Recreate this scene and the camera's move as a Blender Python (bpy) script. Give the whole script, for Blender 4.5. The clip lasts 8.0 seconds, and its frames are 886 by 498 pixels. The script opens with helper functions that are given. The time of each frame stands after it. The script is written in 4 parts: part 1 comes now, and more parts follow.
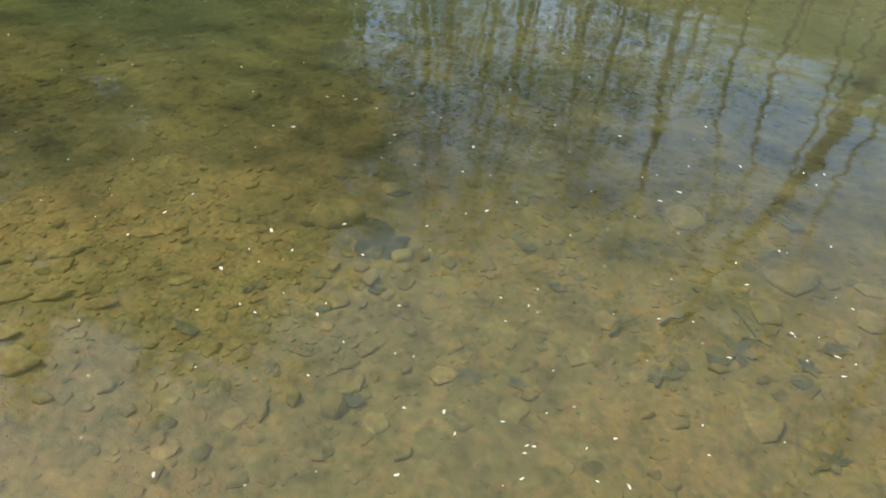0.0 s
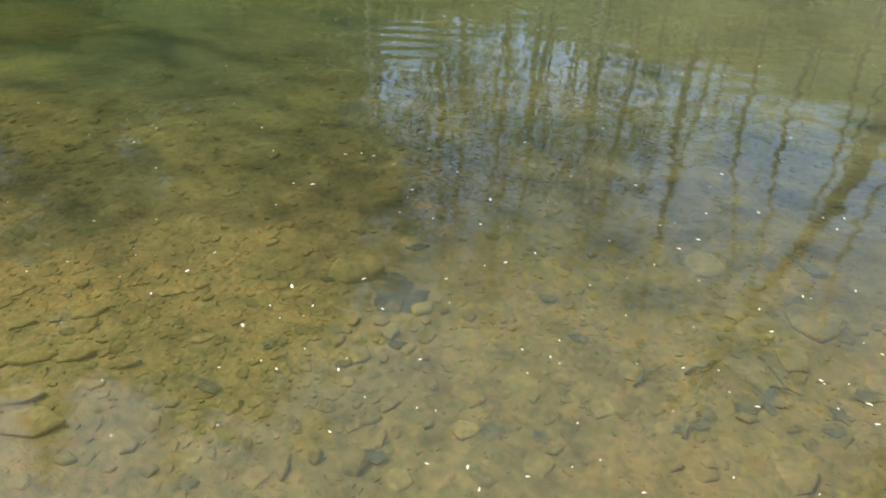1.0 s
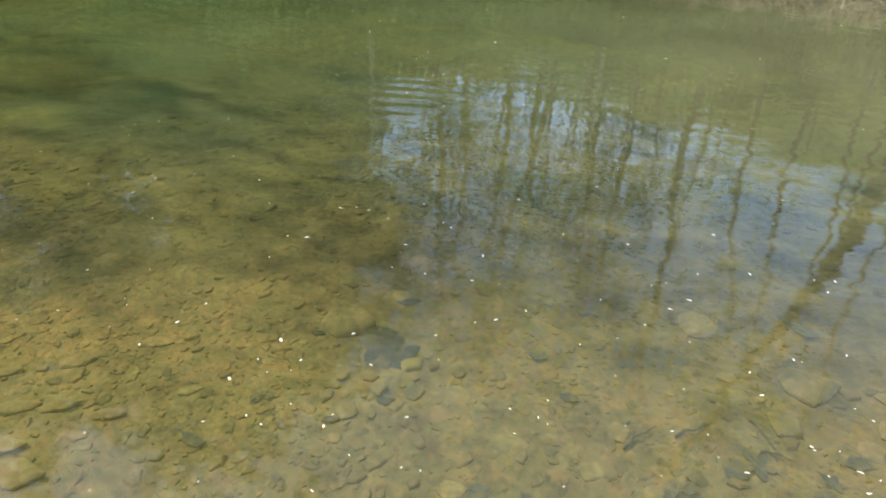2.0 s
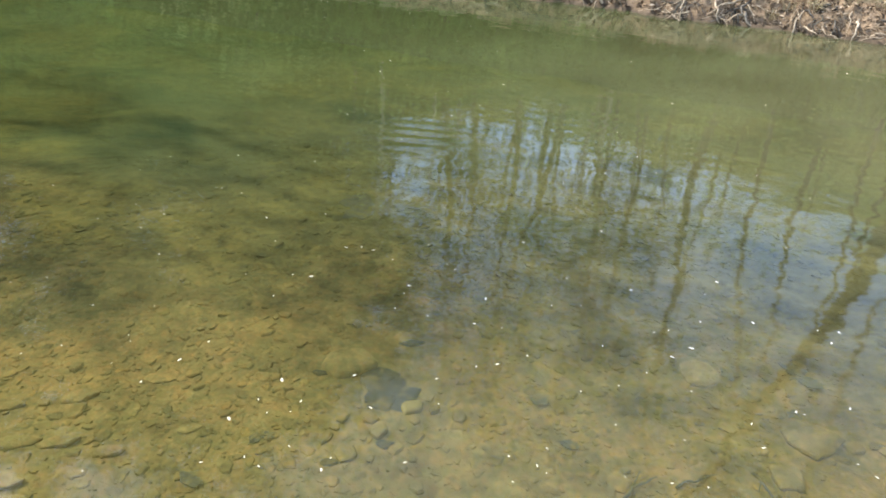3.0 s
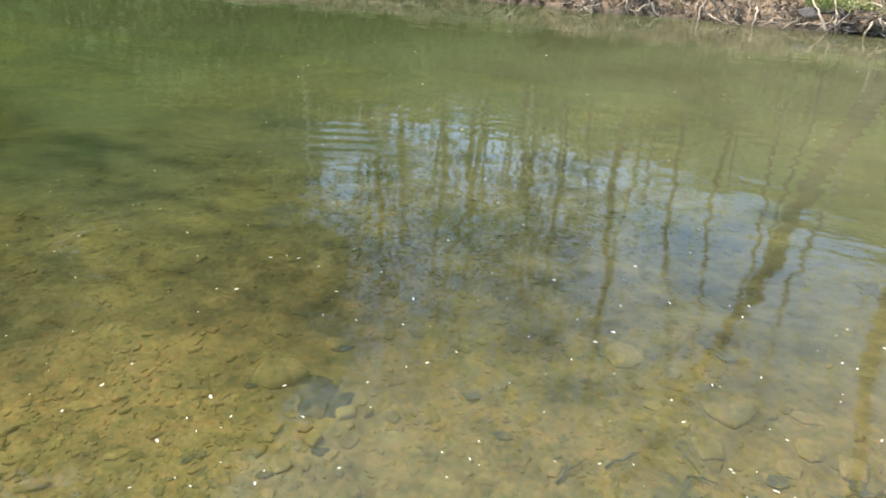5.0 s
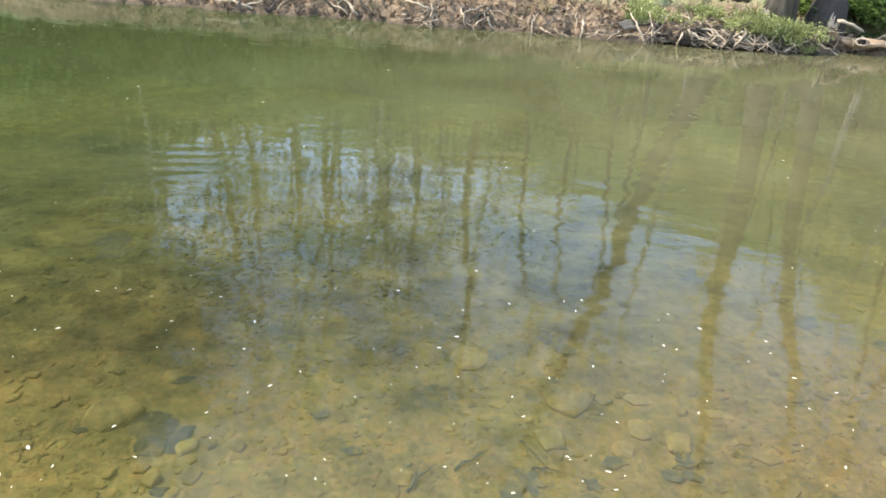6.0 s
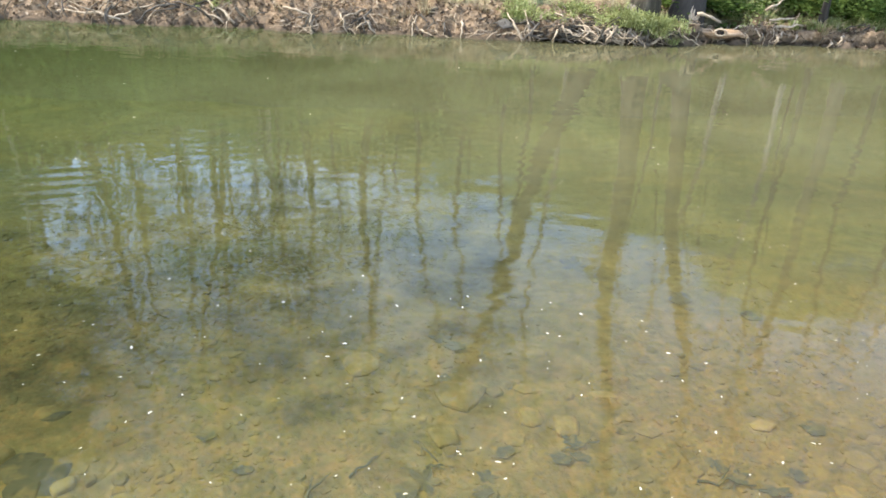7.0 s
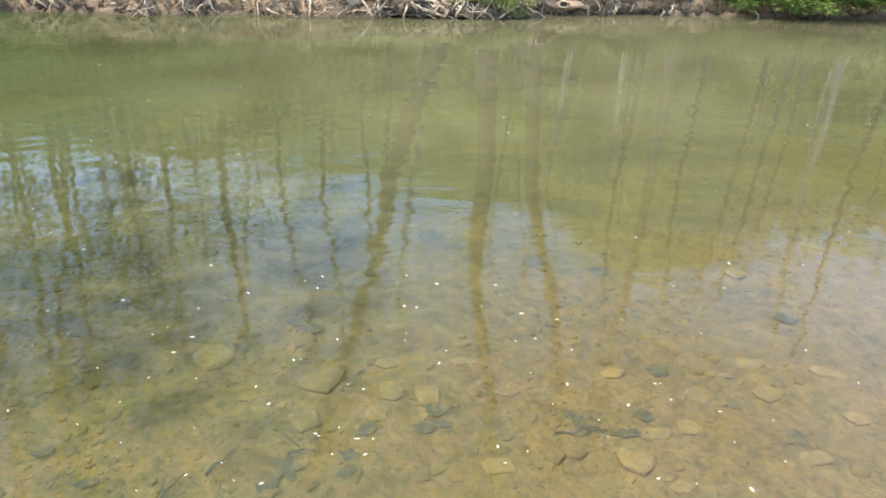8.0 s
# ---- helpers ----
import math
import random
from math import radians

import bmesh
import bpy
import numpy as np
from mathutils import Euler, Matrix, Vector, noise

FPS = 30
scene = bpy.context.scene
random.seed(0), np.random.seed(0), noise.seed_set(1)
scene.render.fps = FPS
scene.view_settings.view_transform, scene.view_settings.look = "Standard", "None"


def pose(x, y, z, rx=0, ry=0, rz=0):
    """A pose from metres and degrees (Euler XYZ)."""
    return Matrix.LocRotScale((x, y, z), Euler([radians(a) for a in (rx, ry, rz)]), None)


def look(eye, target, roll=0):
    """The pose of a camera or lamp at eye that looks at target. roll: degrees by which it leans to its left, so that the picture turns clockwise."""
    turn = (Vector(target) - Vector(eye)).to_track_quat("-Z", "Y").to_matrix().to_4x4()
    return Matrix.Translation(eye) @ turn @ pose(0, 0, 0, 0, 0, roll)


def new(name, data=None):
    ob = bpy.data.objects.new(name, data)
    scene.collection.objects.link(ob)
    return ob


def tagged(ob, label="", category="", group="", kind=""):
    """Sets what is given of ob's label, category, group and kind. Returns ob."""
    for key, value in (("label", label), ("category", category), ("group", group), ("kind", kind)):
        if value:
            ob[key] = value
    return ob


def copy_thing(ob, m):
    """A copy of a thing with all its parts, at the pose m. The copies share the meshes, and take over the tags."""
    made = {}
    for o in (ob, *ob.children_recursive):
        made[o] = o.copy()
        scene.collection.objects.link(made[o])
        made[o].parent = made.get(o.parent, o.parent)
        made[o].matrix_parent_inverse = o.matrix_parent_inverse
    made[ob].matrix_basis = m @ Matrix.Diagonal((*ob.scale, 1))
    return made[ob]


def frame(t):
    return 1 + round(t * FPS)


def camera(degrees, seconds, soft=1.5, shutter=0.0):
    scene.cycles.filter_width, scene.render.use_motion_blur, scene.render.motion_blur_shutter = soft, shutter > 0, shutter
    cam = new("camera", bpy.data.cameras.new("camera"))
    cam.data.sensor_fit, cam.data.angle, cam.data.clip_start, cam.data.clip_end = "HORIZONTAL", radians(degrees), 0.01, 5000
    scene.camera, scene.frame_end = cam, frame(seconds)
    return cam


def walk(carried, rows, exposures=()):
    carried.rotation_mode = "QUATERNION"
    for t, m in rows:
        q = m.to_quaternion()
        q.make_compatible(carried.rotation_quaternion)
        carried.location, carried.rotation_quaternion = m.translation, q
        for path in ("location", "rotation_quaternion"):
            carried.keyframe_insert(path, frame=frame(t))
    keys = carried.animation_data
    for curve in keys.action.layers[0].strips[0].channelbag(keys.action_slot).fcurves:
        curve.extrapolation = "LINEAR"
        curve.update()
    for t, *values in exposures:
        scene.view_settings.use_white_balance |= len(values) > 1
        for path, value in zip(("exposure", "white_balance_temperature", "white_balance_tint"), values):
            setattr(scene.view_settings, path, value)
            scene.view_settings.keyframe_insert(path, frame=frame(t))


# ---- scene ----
cam = camera(63.56, 8.0, soft=1.6)
PATH = [
    (0, 0.000, 0.000, 1.484, 50.59, -3.03, 33.00),
    (0.5, 0.003, -0.015, 1.489, 53.97, -2.51, 33.67),
    (1, 0.001, -0.007, 1.489, 54.79, -1.17, 33.42),
    (1.5, 0.003, 0.006, 1.501, 56.11, -1.75, 33.16),
    (2, 0.026, 0.012, 1.510, 58.86, -2.08, 34.04),
    (3.5, 0.039, 0.023, 1.563, 61.86, -2.75, 35.33),
    (4, 0.050, 0.019, 1.568, 62.16, -2.06, 34.93),
    (5.5, 0.134, 0.047, 1.574, 61.98, -2.39, 23.34),
    (6, 0.193, 0.064, 1.576, 63.32, -3.02, 17.48),
    (6.5, 0.230, 0.065, 1.584, 62.81, -2.86, 14.30),
    (7, 0.283, 0.079, 1.586, 63.95, -2.52, 8.72),
    (7.5, 0.333, 0.096, 1.567, 63.34, -2.65, 3.84),
    (8, 0.390, 0.104, 1.553, 62.96, -2.73, -2.17),
]
walk(cam, [(t, pose(*p)) for t, *p in PATH],
     [(0.0, 1.77), (1.0, 1.97), (2.0, 2.06), (3.5, 2.22), (5.5, 2.26), (7.0, 2.30), (8.0, 2.30)])

# ---- light ----
SUN_FROM = Vector((-0.54, -0.17, 0.82))
world = bpy.data.worlds.new("sky")
scene.world = world
world.use_nodes = True
sky = world.node_tree.nodes.new("ShaderNodeTexSky")
sky.sky_type, sky.sun_disc = "NISHITA", False
sky.air_density, sky.dust_density, sky.ozone_density = 1.0, 0.85, 1.2
sky.sun_elevation = math.asin(SUN_FROM.normalized().z)
sky.sun_rotation = math.atan2(SUN_FROM.x, SUN_FROM.y)
backdrop = world.node_tree.nodes["Background"]
backdrop.inputs[1].default_value = 0.15
wn = world.node_tree
haze = wn.nodes.new("ShaderNodeTexNoise")
haze.inputs["Scale"].default_value, haze.inputs["Detail"].default_value, haze.inputs["Roughness"].default_value = 2.3, 6.0, 0.6
wn.links.new(wn.nodes.new("ShaderNodeTexCoord").outputs["Generated"], haze.inputs["Vector"])
cover = wn.nodes.new("ShaderNodeMapRange")
cover.inputs["From Min"].default_value, cover.inputs["From Max"].default_value, cover.inputs["To Max"].default_value = 0.52, 0.75, 0.3
wn.links.new(haze.outputs["Fac"], cover.inputs["Value"])
clouds = wn.nodes.new("ShaderNodeMix")
clouds.data_type = "RGBA"
clouds.inputs[7].default_value = (9.5, 9.7, 10.0, 1)
wn.links.new(cover.outputs[0], clouds.inputs[0])
wn.links.new(sky.outputs[0], clouds.inputs[6])
wn.links.new(clouds.outputs[2], backdrop.inputs[0])
sun = new("sun", bpy.data.lights.new("sun", "SUN"))
sun.data.energy, sun.data.angle, sun.data.color = 2.0, radians(0.6), (1.0, 0.975, 0.89)
sun.matrix_world = look(SUN_FROM * 30, (0, 0, 0))

# ---- materials ----
class Nodes:
    """A short way to write a node material."""
    def __init__(self, name):
        self.m = bpy.data.materials.new(name)
        self.m.use_nodes = True
        self.t = self.m.node_tree
        self.b = self.t.nodes["Principled BSDF"]
        self.out = self.t.nodes["Material Output"]

    def node(self, kind, **sockets):
        n = self.t.nodes.new("ShaderNode" + kind)
        for key, value in sockets.items():
            self.put(n.inputs[key.replace("_", " ")], value)
        return n

    def put(self, socket, value):
        if isinstance(value, bpy.types.NodeSocket):
            self.t.links.new(value, socket)
        else:
            socket.default_value = value

    def coords(self, scale=(1, 1, 1), turn=0.0, space="Object"):
        c = self.node("TexCoord").outputs[space]
        mp = self.node("Mapping", Vector=c, Scale=scale, Rotation=(0, 0, turn))
        return mp.outputs[0]

    def noise(self, scale, detail=4.0, rough=0.55, vector=None, warp=0.0):
        n = self.node("TexNoise", Scale=scale, Detail=detail, Roughness=rough, Distortion=warp)
        self.put(n.inputs["Vector"], vector if vector else self.coords())
        return n.outputs["Fac"]

    def ramp(self, fac, *stops):
        r = self.t.nodes.new("ShaderNodeValToRGB")
        e = r.color_ramp.elements
        while len(e) < len(stops):
            e.new(0.5)
        for el, (at, col) in zip(e, stops):
            el.position, el.color = at, (*col, 1)
        self.put(r.inputs[0], fac)
        return r.outputs[0]

    def mix(self, fac, a, b, how="MIX"):
        n = self.t.nodes.new("ShaderNodeMix")
        n.data_type, n.blend_type = "RGBA", how
        for s, v in ((n.inputs[0], fac), (n.inputs[6], a), (n.inputs[7], b)):
            self.put(s, (*v, 1) if isinstance(v, tuple) and len(v) == 3 else v)
        return n.outputs[2]

    def math(self, op, a, b=0.5):
        n = self.t.nodes.new("ShaderNodeMath")
        n.operation = op
        self.put(n.inputs[0], a)
        self.put(n.inputs[1], b)
        return n.outputs[0]

    def span(self, value, lo, hi):
        n = self.node("MapRange", Value=value)
        n.interpolation_type = "SMOOTHSTEP"
        n.inputs["From Min"].default_value, n.inputs["From Max"].default_value = lo, hi
        return n.outputs[0]

    def bump(self, height, distance, strength=1.0, normal=None):
        n = self.node("Bump", Height=height, Distance=distance, Strength=strength)
        if normal:
            self.put(n.inputs["Normal"], normal)
        return n.outputs[0]

    def surface(self, colour, rough=0.8, normal=None, specular=0.3):
        self.put(self.b.inputs["Base Color"], colour)
        self.put(self.b.inputs["Roughness"], rough)
        self.b.inputs["Specular IOR Level"].default_value = specular
        if normal:
            self.put(self.b.inputs["Normal"], normal)
        return self.m


def algae_fac(n):
    """Silt gives way to green algae away from the shore and upstream."""
    xyz = n.node("SeparateXYZ")
    n.put(xyz.inputs[0], n.node("NewGeometry").outputs["Position"])
    d = n.math("ADD", xyz.outputs[1], n.math("MULTIPLY", xyz.outputs[0], -0.35))
    wob = n.math("MULTIPLY", n.math("SUBTRACT", n.noise(0.9, 3.0, vector=n.node("NewGeometry").outputs["Position"]), 0.5), 2.6)
    return n.span(n.math("ADD", d, wob), 1.9, 4.3)


def bed_colour(n):
    """Silt, grit and algae of the bed at a place; what lies on the bed is dusted with it too."""
    here = n.node("NewGeometry").outputs["Position"]
    big = n.noise(1.3, 3.0, 0.6, vector=here)
    mid = n.noise(9.0, 5.0, 0.65, vector=here, warp=0.4)
    fine = n.noise(60.0, 4.0, 0.7, vector=here)
    col = n.ramp(mid, (0.3, (0.090, 0.066, 0.029)), (0.5, (0.152, 0.112, 0.051)), (0.7, (0.197, 0.146, 0.070)))
    col = n.mix(n.math("MULTIPLY", n.span(big, 0.45, 0.65), 0.75), col, (0.215, 0.136, 0.062))
    col = n.mix(n.math("MULTIPLY", n.span(fine, 0.35, 0.75), 0.35), col, (0.081, 0.062, 0.029))
    stain = n.noise(3.1, 4.0, 0.6, vector=here, warp=0.8)
    col = n.mix(n.math("MULTIPLY", n.span(stain, 0.56, 0.72), 0.5), col, (0.066, 0.055, 0.030))
    dust = n.noise(5.3, 5.0, 0.65, vector=here, warp=0.5)
    col = n.mix(n.math("MULTIPLY", n.span(dust, 0.54, 0.70), 0.45), col, (0.25, 0.188, 0.10))
    rust = n.noise(7.0, 3.0, 0.6, vector=here, warp=0.3)
    col = n.mix(n.math("MULTIPLY", n.span(rust, 0.58, 0.72), 0.2), col, (0.25, 0.13, 0.07))
    green = n.ramp(mid, (0.3, (0.052, 0.050, 0.010)), (0.7, (0.108, 0.094, 0.021)))
    patch = n.noise(0.85, 3.0, 0.55, vector=here, warp=0.6)
    green = n.mix(n.span(patch, 0.44, 0.6), green, n.ramp(mid, (0.3, (0.105, 0.084, 0.018)), (0.7, (0.185, 0.146, 0.036))))
    green = n.mix(n.math("MULTIPLY", n.span(patch, 0.45, 0.3), 0.7), green, (0.022, 0.034, 0.01))
    for scale, share in ((48.0, 0.5), (17.0, 0.4)):
        bits = n.node("SeparateColor", Color=n.node("TexVoronoi", Vector=here, Scale=scale, Randomness=1.0).outputs["Color"])
        tint = n.ramp(bits.outputs[0], (0.0, (0.72, 0.78, 0.84)), (0.25, (0.95, 1.03, 0.92)), (0.5, (1.0, 1.0, 1.0)), (0.75, (1.22, 1.02, 0.98)), (1.0, (1.38, 1.34, 1.28)))
        col = n.mix(share, col, n.mix(1.0, col, tint, "MULTIPLY"))
    side = n.node("SeparateXYZ")
    n.put(side.inputs[0], here)
    col = n.mix(n.math("MULTIPLY", n.span(side.outputs[0], -0.4, 1.8), 0.55), col, n.mix(0.5, col, (0.235, 0.15, 0.09)))
    return n.mix(1.0, n.mix(algae_fac(n), col, green), (0.83, 0.80, 0.73), "MULTIPLY")


def make_bed():
    n = Nodes("silty gravel bed")
    col = bed_colour(n)
    here = n.node("NewGeometry").outputs["Position"]
    bent = n.node("VectorMath")
    bent.operation = "MULTIPLY_ADD"
    n.put(bent.inputs[0], n.node("TexNoise", Scale=14.0, Detail=3.0, Vector=here).outputs["Color"])
    n.put(bent.inputs[1], (0.05, 0.05, 0.0))
    n.put(bent.inputs[2], here)
    nrm = None
    for scale, depth, tint in ((12.0, 0.022, 0.18), (27.0, 0.014, 0.22), (60.0, 0.006, 0.2)):
        chips = n.node("TexVoronoi", Vector=bent.outputs[0], Scale=scale)
        own = n.node("SeparateColor", Color=chips.outputs["Color"])
        mound = n.math("MULTIPLY", n.math("SUBTRACT", 1.0, chips.outputs["Distance"]), own.outputs[1])
        nrm = n.bump(mound, depth, 0.7, nrm)
        shade = n.ramp(own.outputs[0], (0.0, (0.60, 0.61, 0.62)), (0.5, (0.95, 0.96, 0.97)), (1.0, (1.0, 0.94, 0.84)))
        col = n.mix(tint * 2.0, col, n.mix(1.0, col, shade, "MULTIPLY"))
        col = n.mix(tint, col, n.mix(1.0, col, (1.4, 1.4, 1.42), "MULTIPLY"))
    return n.surface(col, 0.9, n.bump(n.noise(9.0, 5.0, 0.65), 0.04, 0.7, nrm), 0.1)


def make_stone(name, lift=1.0):
    n = Nodes(name)
    rnd = n.node("ObjectInfo").outputs["Random"]
    isl = n.node("NewGeometry").outputs["Random Per Island"]
    pick = n.math("FRACT", n.math("ADD", rnd, isl))
    here = n.node("NewGeometry").outputs["Position"]
    own = n.ramp(pick, (0.0, (0.74, 0.77, 0.80)), (0.3, (0.98, 0.98, 1.0)), (0.6, (1.18, 1.13, 1.02)), (0.85, (1.24, 1.21, 1.16)), (1.0, (1.35, 1.22, 0.95)))
    if lift != 1.0:
        own = n.ramp(rnd, (0.0, (lift, lift, 1.1 * lift)), (1.0, (1.2 * lift, 1.16 * lift, 1.12 * lift)))
    col = n.mix(1.0, bed_colour(n), own, "MULTIPLY")
    grain = n.noise(38.0, 5.0, 0.7, vector=here)
    spot = n.noise(24.0, 4.0, 0.7, vector=here)
    col = n.mix(n.math("MULTIPLY", n.span(grain, 0.4, 0.8), 0.3), col, (0.105, 0.079, 0.039))
    col = n.mix(n.math("MULTIPLY", n.span(spot, 0.52, 0.7), 0.35), col, (0.26, 0.20, 0.108))
    return n.surface(col, 0.9, n.bump(grain, 0.012, 0.8, n.bump(spot, 0.02, 0.7)), 0.1)


def make_sunk(name, dark, light, veil):
    """A dark thing on the bed, veiled in places by silt."""
    n = Nodes(name)
    here = n.node("NewGeometry").outputs["Position"]
    col = n.ramp(n.noise(30.0, 4.0, 0.6, vector=here), (0.3, dark), (0.7, light))
    dust = n.span(n.noise(17.0, 4.0, 0.65, vector=here, warp=0.4), 0.46, 0.62)
    col = n.mix(n.math("MULTIPLY", dust, veil), col, bed_colour(n))
    return n.surface(col, 0.85, n.bump(n.noise(45.0, 3.0, vector=here), 0.006, 0.7), 0.15)


def make_water():
    n = Nodes("stream water")
    here = n.node("NewGeometry").outputs["Position"]
    def waves(scale, sx, sy, turn, detail):
        mp = n.node("Mapping", Vector=here, Scale=(sx, sy, 1), Rotation=(0, 0, turn))
        return n.noise(scale, detail, 0.5, vector=mp.outputs[0])
    gust = n.span(n.noise(0.45, 2.0, vector=here), 0.38, 0.68)
    fine = n.math("MULTIPLY", waves(3.4, 0.6, 1.4, -0.3, 2.0), n.math("ADD", n.math("MULTIPLY", gust, 0.8), 0.25))
    swell = waves(2.6, 0.6, 1.2, -0.2, 2.0)
    xyz = n.node("SeparateXYZ")
    n.put(xyz.inputs[0], here)
    off = n.span(xyz.outputs[1], 4.6, 8.2)
    calm = n.math("SUBTRACT", 1.0, n.math("MULTIPLY", off, 0.35))
    fine, swell = n.math("MULTIPLY", fine, calm), n.math("MULTIPLY", swell, calm)
    # two patches of short wavelets in midstream
    along = n.math("ADD", n.math("MULTIPLY", xyz.outputs[0], -0.5), n.math("MULTIPLY", xyz.outputs[1], 0.87))
    ring = n.math("SINE", n.math("ADD", n.math("MULTIPLY", along, 42.0), n.math("MULTIPLY", n.noise(0.8, 2.0, vector=here), 9.0)), 0.0)
    uneven = n.span(n.noise(1.3, 2.0, vector=here), 0.4, 0.6)
    for middle, reach, force in (((-0.3, 4.45, 0.0), 1.3, 0.05), ((-1.75, 4.55, 0.0), 0.8, 0.04), ((-2.55, 3.5, 0.0), 0.5, 0.28)):
        gap = n.node("VectorMath", Vector=here)
        gap.operation = "DISTANCE"
        n.put(gap.inputs[1], middle)
        patch = n.math("MULTIPLY", n.span(gap.outputs["Value"], reach, 0.2 * reach), uneven if reach > 1 else 1.0)
        fine = n.math("ADD", fine, n.math("MULTIPLY", n.math("MULTIPLY", ring, patch), force))
    # short wavelets lap along the far bank
    lap = n.math("MULTIPLY", waves(8.0, 0.55, 1.5, -0.18, 2.0), n.span(n.math("SUBTRACT", xyz.outputs[1], n.math("MULTIPLY", xyz.outputs[0], 0.18)), 5.5, 9.2))
    fine = n.math("ADD", fine, n.math("MULTIPLY", lap, 0.30))
    nrm = n.bump(fine, RIPPLE, 1.0)
    nrm = n.bump(swell, SWELL, 1.0, nrm)
    fres = n.node("Fresnel", IOR=1.333, Normal=nrm).outputs[0]
    clear = n.node("BsdfTransparent", Color=(0.885, 0.945, 0.775, 1)).outputs[0]
    gloss = n.node("BsdfGlossy", Color=(1, 1, 1, 1), Roughness=n.math("ADD", 0.036, n.math("MULTIPLY", off, -0.008)), Normal=nrm).outputs[0]
    # suspended silt thickens over the deeper channel
    deep = n.math("ADD", xyz.outputs[1], n.math("MULTIPLY", xyz.outputs[0], -0.35))
    cloud = n.math("ADD", deep, n.math("MULTIPLY", n.noise(0.7, 2.0, vector=here), 2.0))
    far_out = n.span(cloud, 2.0, 7.4)
    silt = n.node("BsdfDiffuse", Color=n.mix(n.span(cloud, 2.0, 5.0), n.mix(n.span(xyz.outputs[0], -0.6, 1.8), (0.108, 0.101, 0.033), (0.137, 0.106, 0.064)), n.mix(n.span(xyz.outputs[0], -5.5, 2.0), (0.050, 0.066, 0.021), (0.126, 0.115, 0.058)))).outputs[0]
    drift = n.math("ADD", 0.62, n.math("MULTIPLY", n.span(n.noise(0.55, 3.0, 0.55, vector=here, warp=0.5), 0.3, 0.7), 0.7))
    murk = n.node("MixShader", Fac=n.math("ADD", HAZE, n.math("MULTIPLY", n.math("MULTIPLY", far_out, drift), MURK)))
    n.put(murk.inputs[1], clear)
    n.put(murk.inputs[2], silt)
    top = n.node("MixShader", Fac=fres)
    n.put(top.inputs[1], murk.outputs[0])
    n.put(top.inputs[2], gloss)
    n.put(n.out.inputs[0], top.outputs[0])
    return n.m


def make_mud(name, grown):
    n = Nodes(name)
    a = n.noise(2.2, 4.0, 0.6)
    b = n.noise(19.0, 6.0, 0.7, warp=0.5)
    col = n.ramp(b, (0.3, (0.062, 0.040, 0.023)), (0.5, (0.195, 0.130, 0.075)), (0.68, (0.34, 0.235, 0.143)))
    col = n.mix(n.math("MULTIPLY", n.span(a, 0.45, 0.7), 0.5), col, (0.215, 0.155, 0.104))
    xyz = n.node("SeparateXYZ")
    n.put(xyz.inputs[0], n.node("NewGeometry").outputs["Position"])
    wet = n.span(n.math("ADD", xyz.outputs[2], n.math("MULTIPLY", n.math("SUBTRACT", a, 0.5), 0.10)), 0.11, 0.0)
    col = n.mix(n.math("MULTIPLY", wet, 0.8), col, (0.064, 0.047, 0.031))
    # shade under the turf's lip, put into the colour as dark blotches
    lip_shade = n.math("MULTIPLY", n.span(n.noise(6.0, 3.0, 0.6), 0.49, 0.58), n.math("MULTIPLY", n.span(xyz.outputs[2], 0.36, 0.22), n.math("MULTIPLY", n.span(xyz.outputs[0], -0.5, 0.2), n.span(xyz.outputs[0], 2.6, 2.0))))
    col = n.mix(n.math("MULTIPLY", lip_shade, 0.85), col, (0.024, 0.018, 0.012))
    turf = n.span(n.math("ADD", xyz.outputs[2], n.math("MULTIPLY", n.math("SUBTRACT", n.noise(1.1, 3.0), 0.5), 0.4)), 0.33, 0.52)
    back = n.math("SUBTRACT", xyz.outputs[1], n.math("MULTIPLY", xyz.outputs[0], 0.18))
    meadow = n.math("MULTIPLY", n.span(back, 10.7, 11.5), n.span(xyz.outputs[0], -0.6, 0.6))
    turf = n.math("MAXIMUM", turf, meadow)
    dry = n.math("ADD", n.noise(0.5, 4.0, 0.6), n.math("MULTIPLY", n.span(xyz.outputs[2], 2.0, 6.0), 0.16))
    grass = n.mix(n.span(dry, 0.42, 0.68), n.ramp(b, (0.3, (0.165, 0.205, 0.085)), (0.7, (0.275, 0.315, 0.14))), n.ramp(b, (0.35, (0.212, 0.222, 0.108)), (0.65, (0.325, 0.335, 0.172))))
    col = n.mix(n.math("MULTIPLY", turf, grown), col, grass)
    return n.surface(col, 0.9, n.bump(b, 0.05, 0.9), 0.2)


def make_wood(name, dark, mid, light, stretch=(9, 9, 1.2), relief=0.02):
    n = Nodes(name)
    rnd = n.node("ObjectInfo").outputs["Random"]
    c = n.coords(stretch)
    a = n.noise(2.0, 5.0, 0.65, vector=c, warp=0.3)
    b = n.noise(3.0, 3.0, 0.5)
    col = n.ramp(a, (0.3, dark), (0.5, mid), (0.72, light))
    col = n.mix(n.math("MULTIPLY", n.span(b, 0.45, 0.7), 0.45), col, tuple(0.55 * v for v in mid))
    col = n.mix(n.math("MULTIPLY", rnd, 0.35), col, light)
    return n.surface(col, 0.85, n.bump(a, relief, 0.9), 0.2)


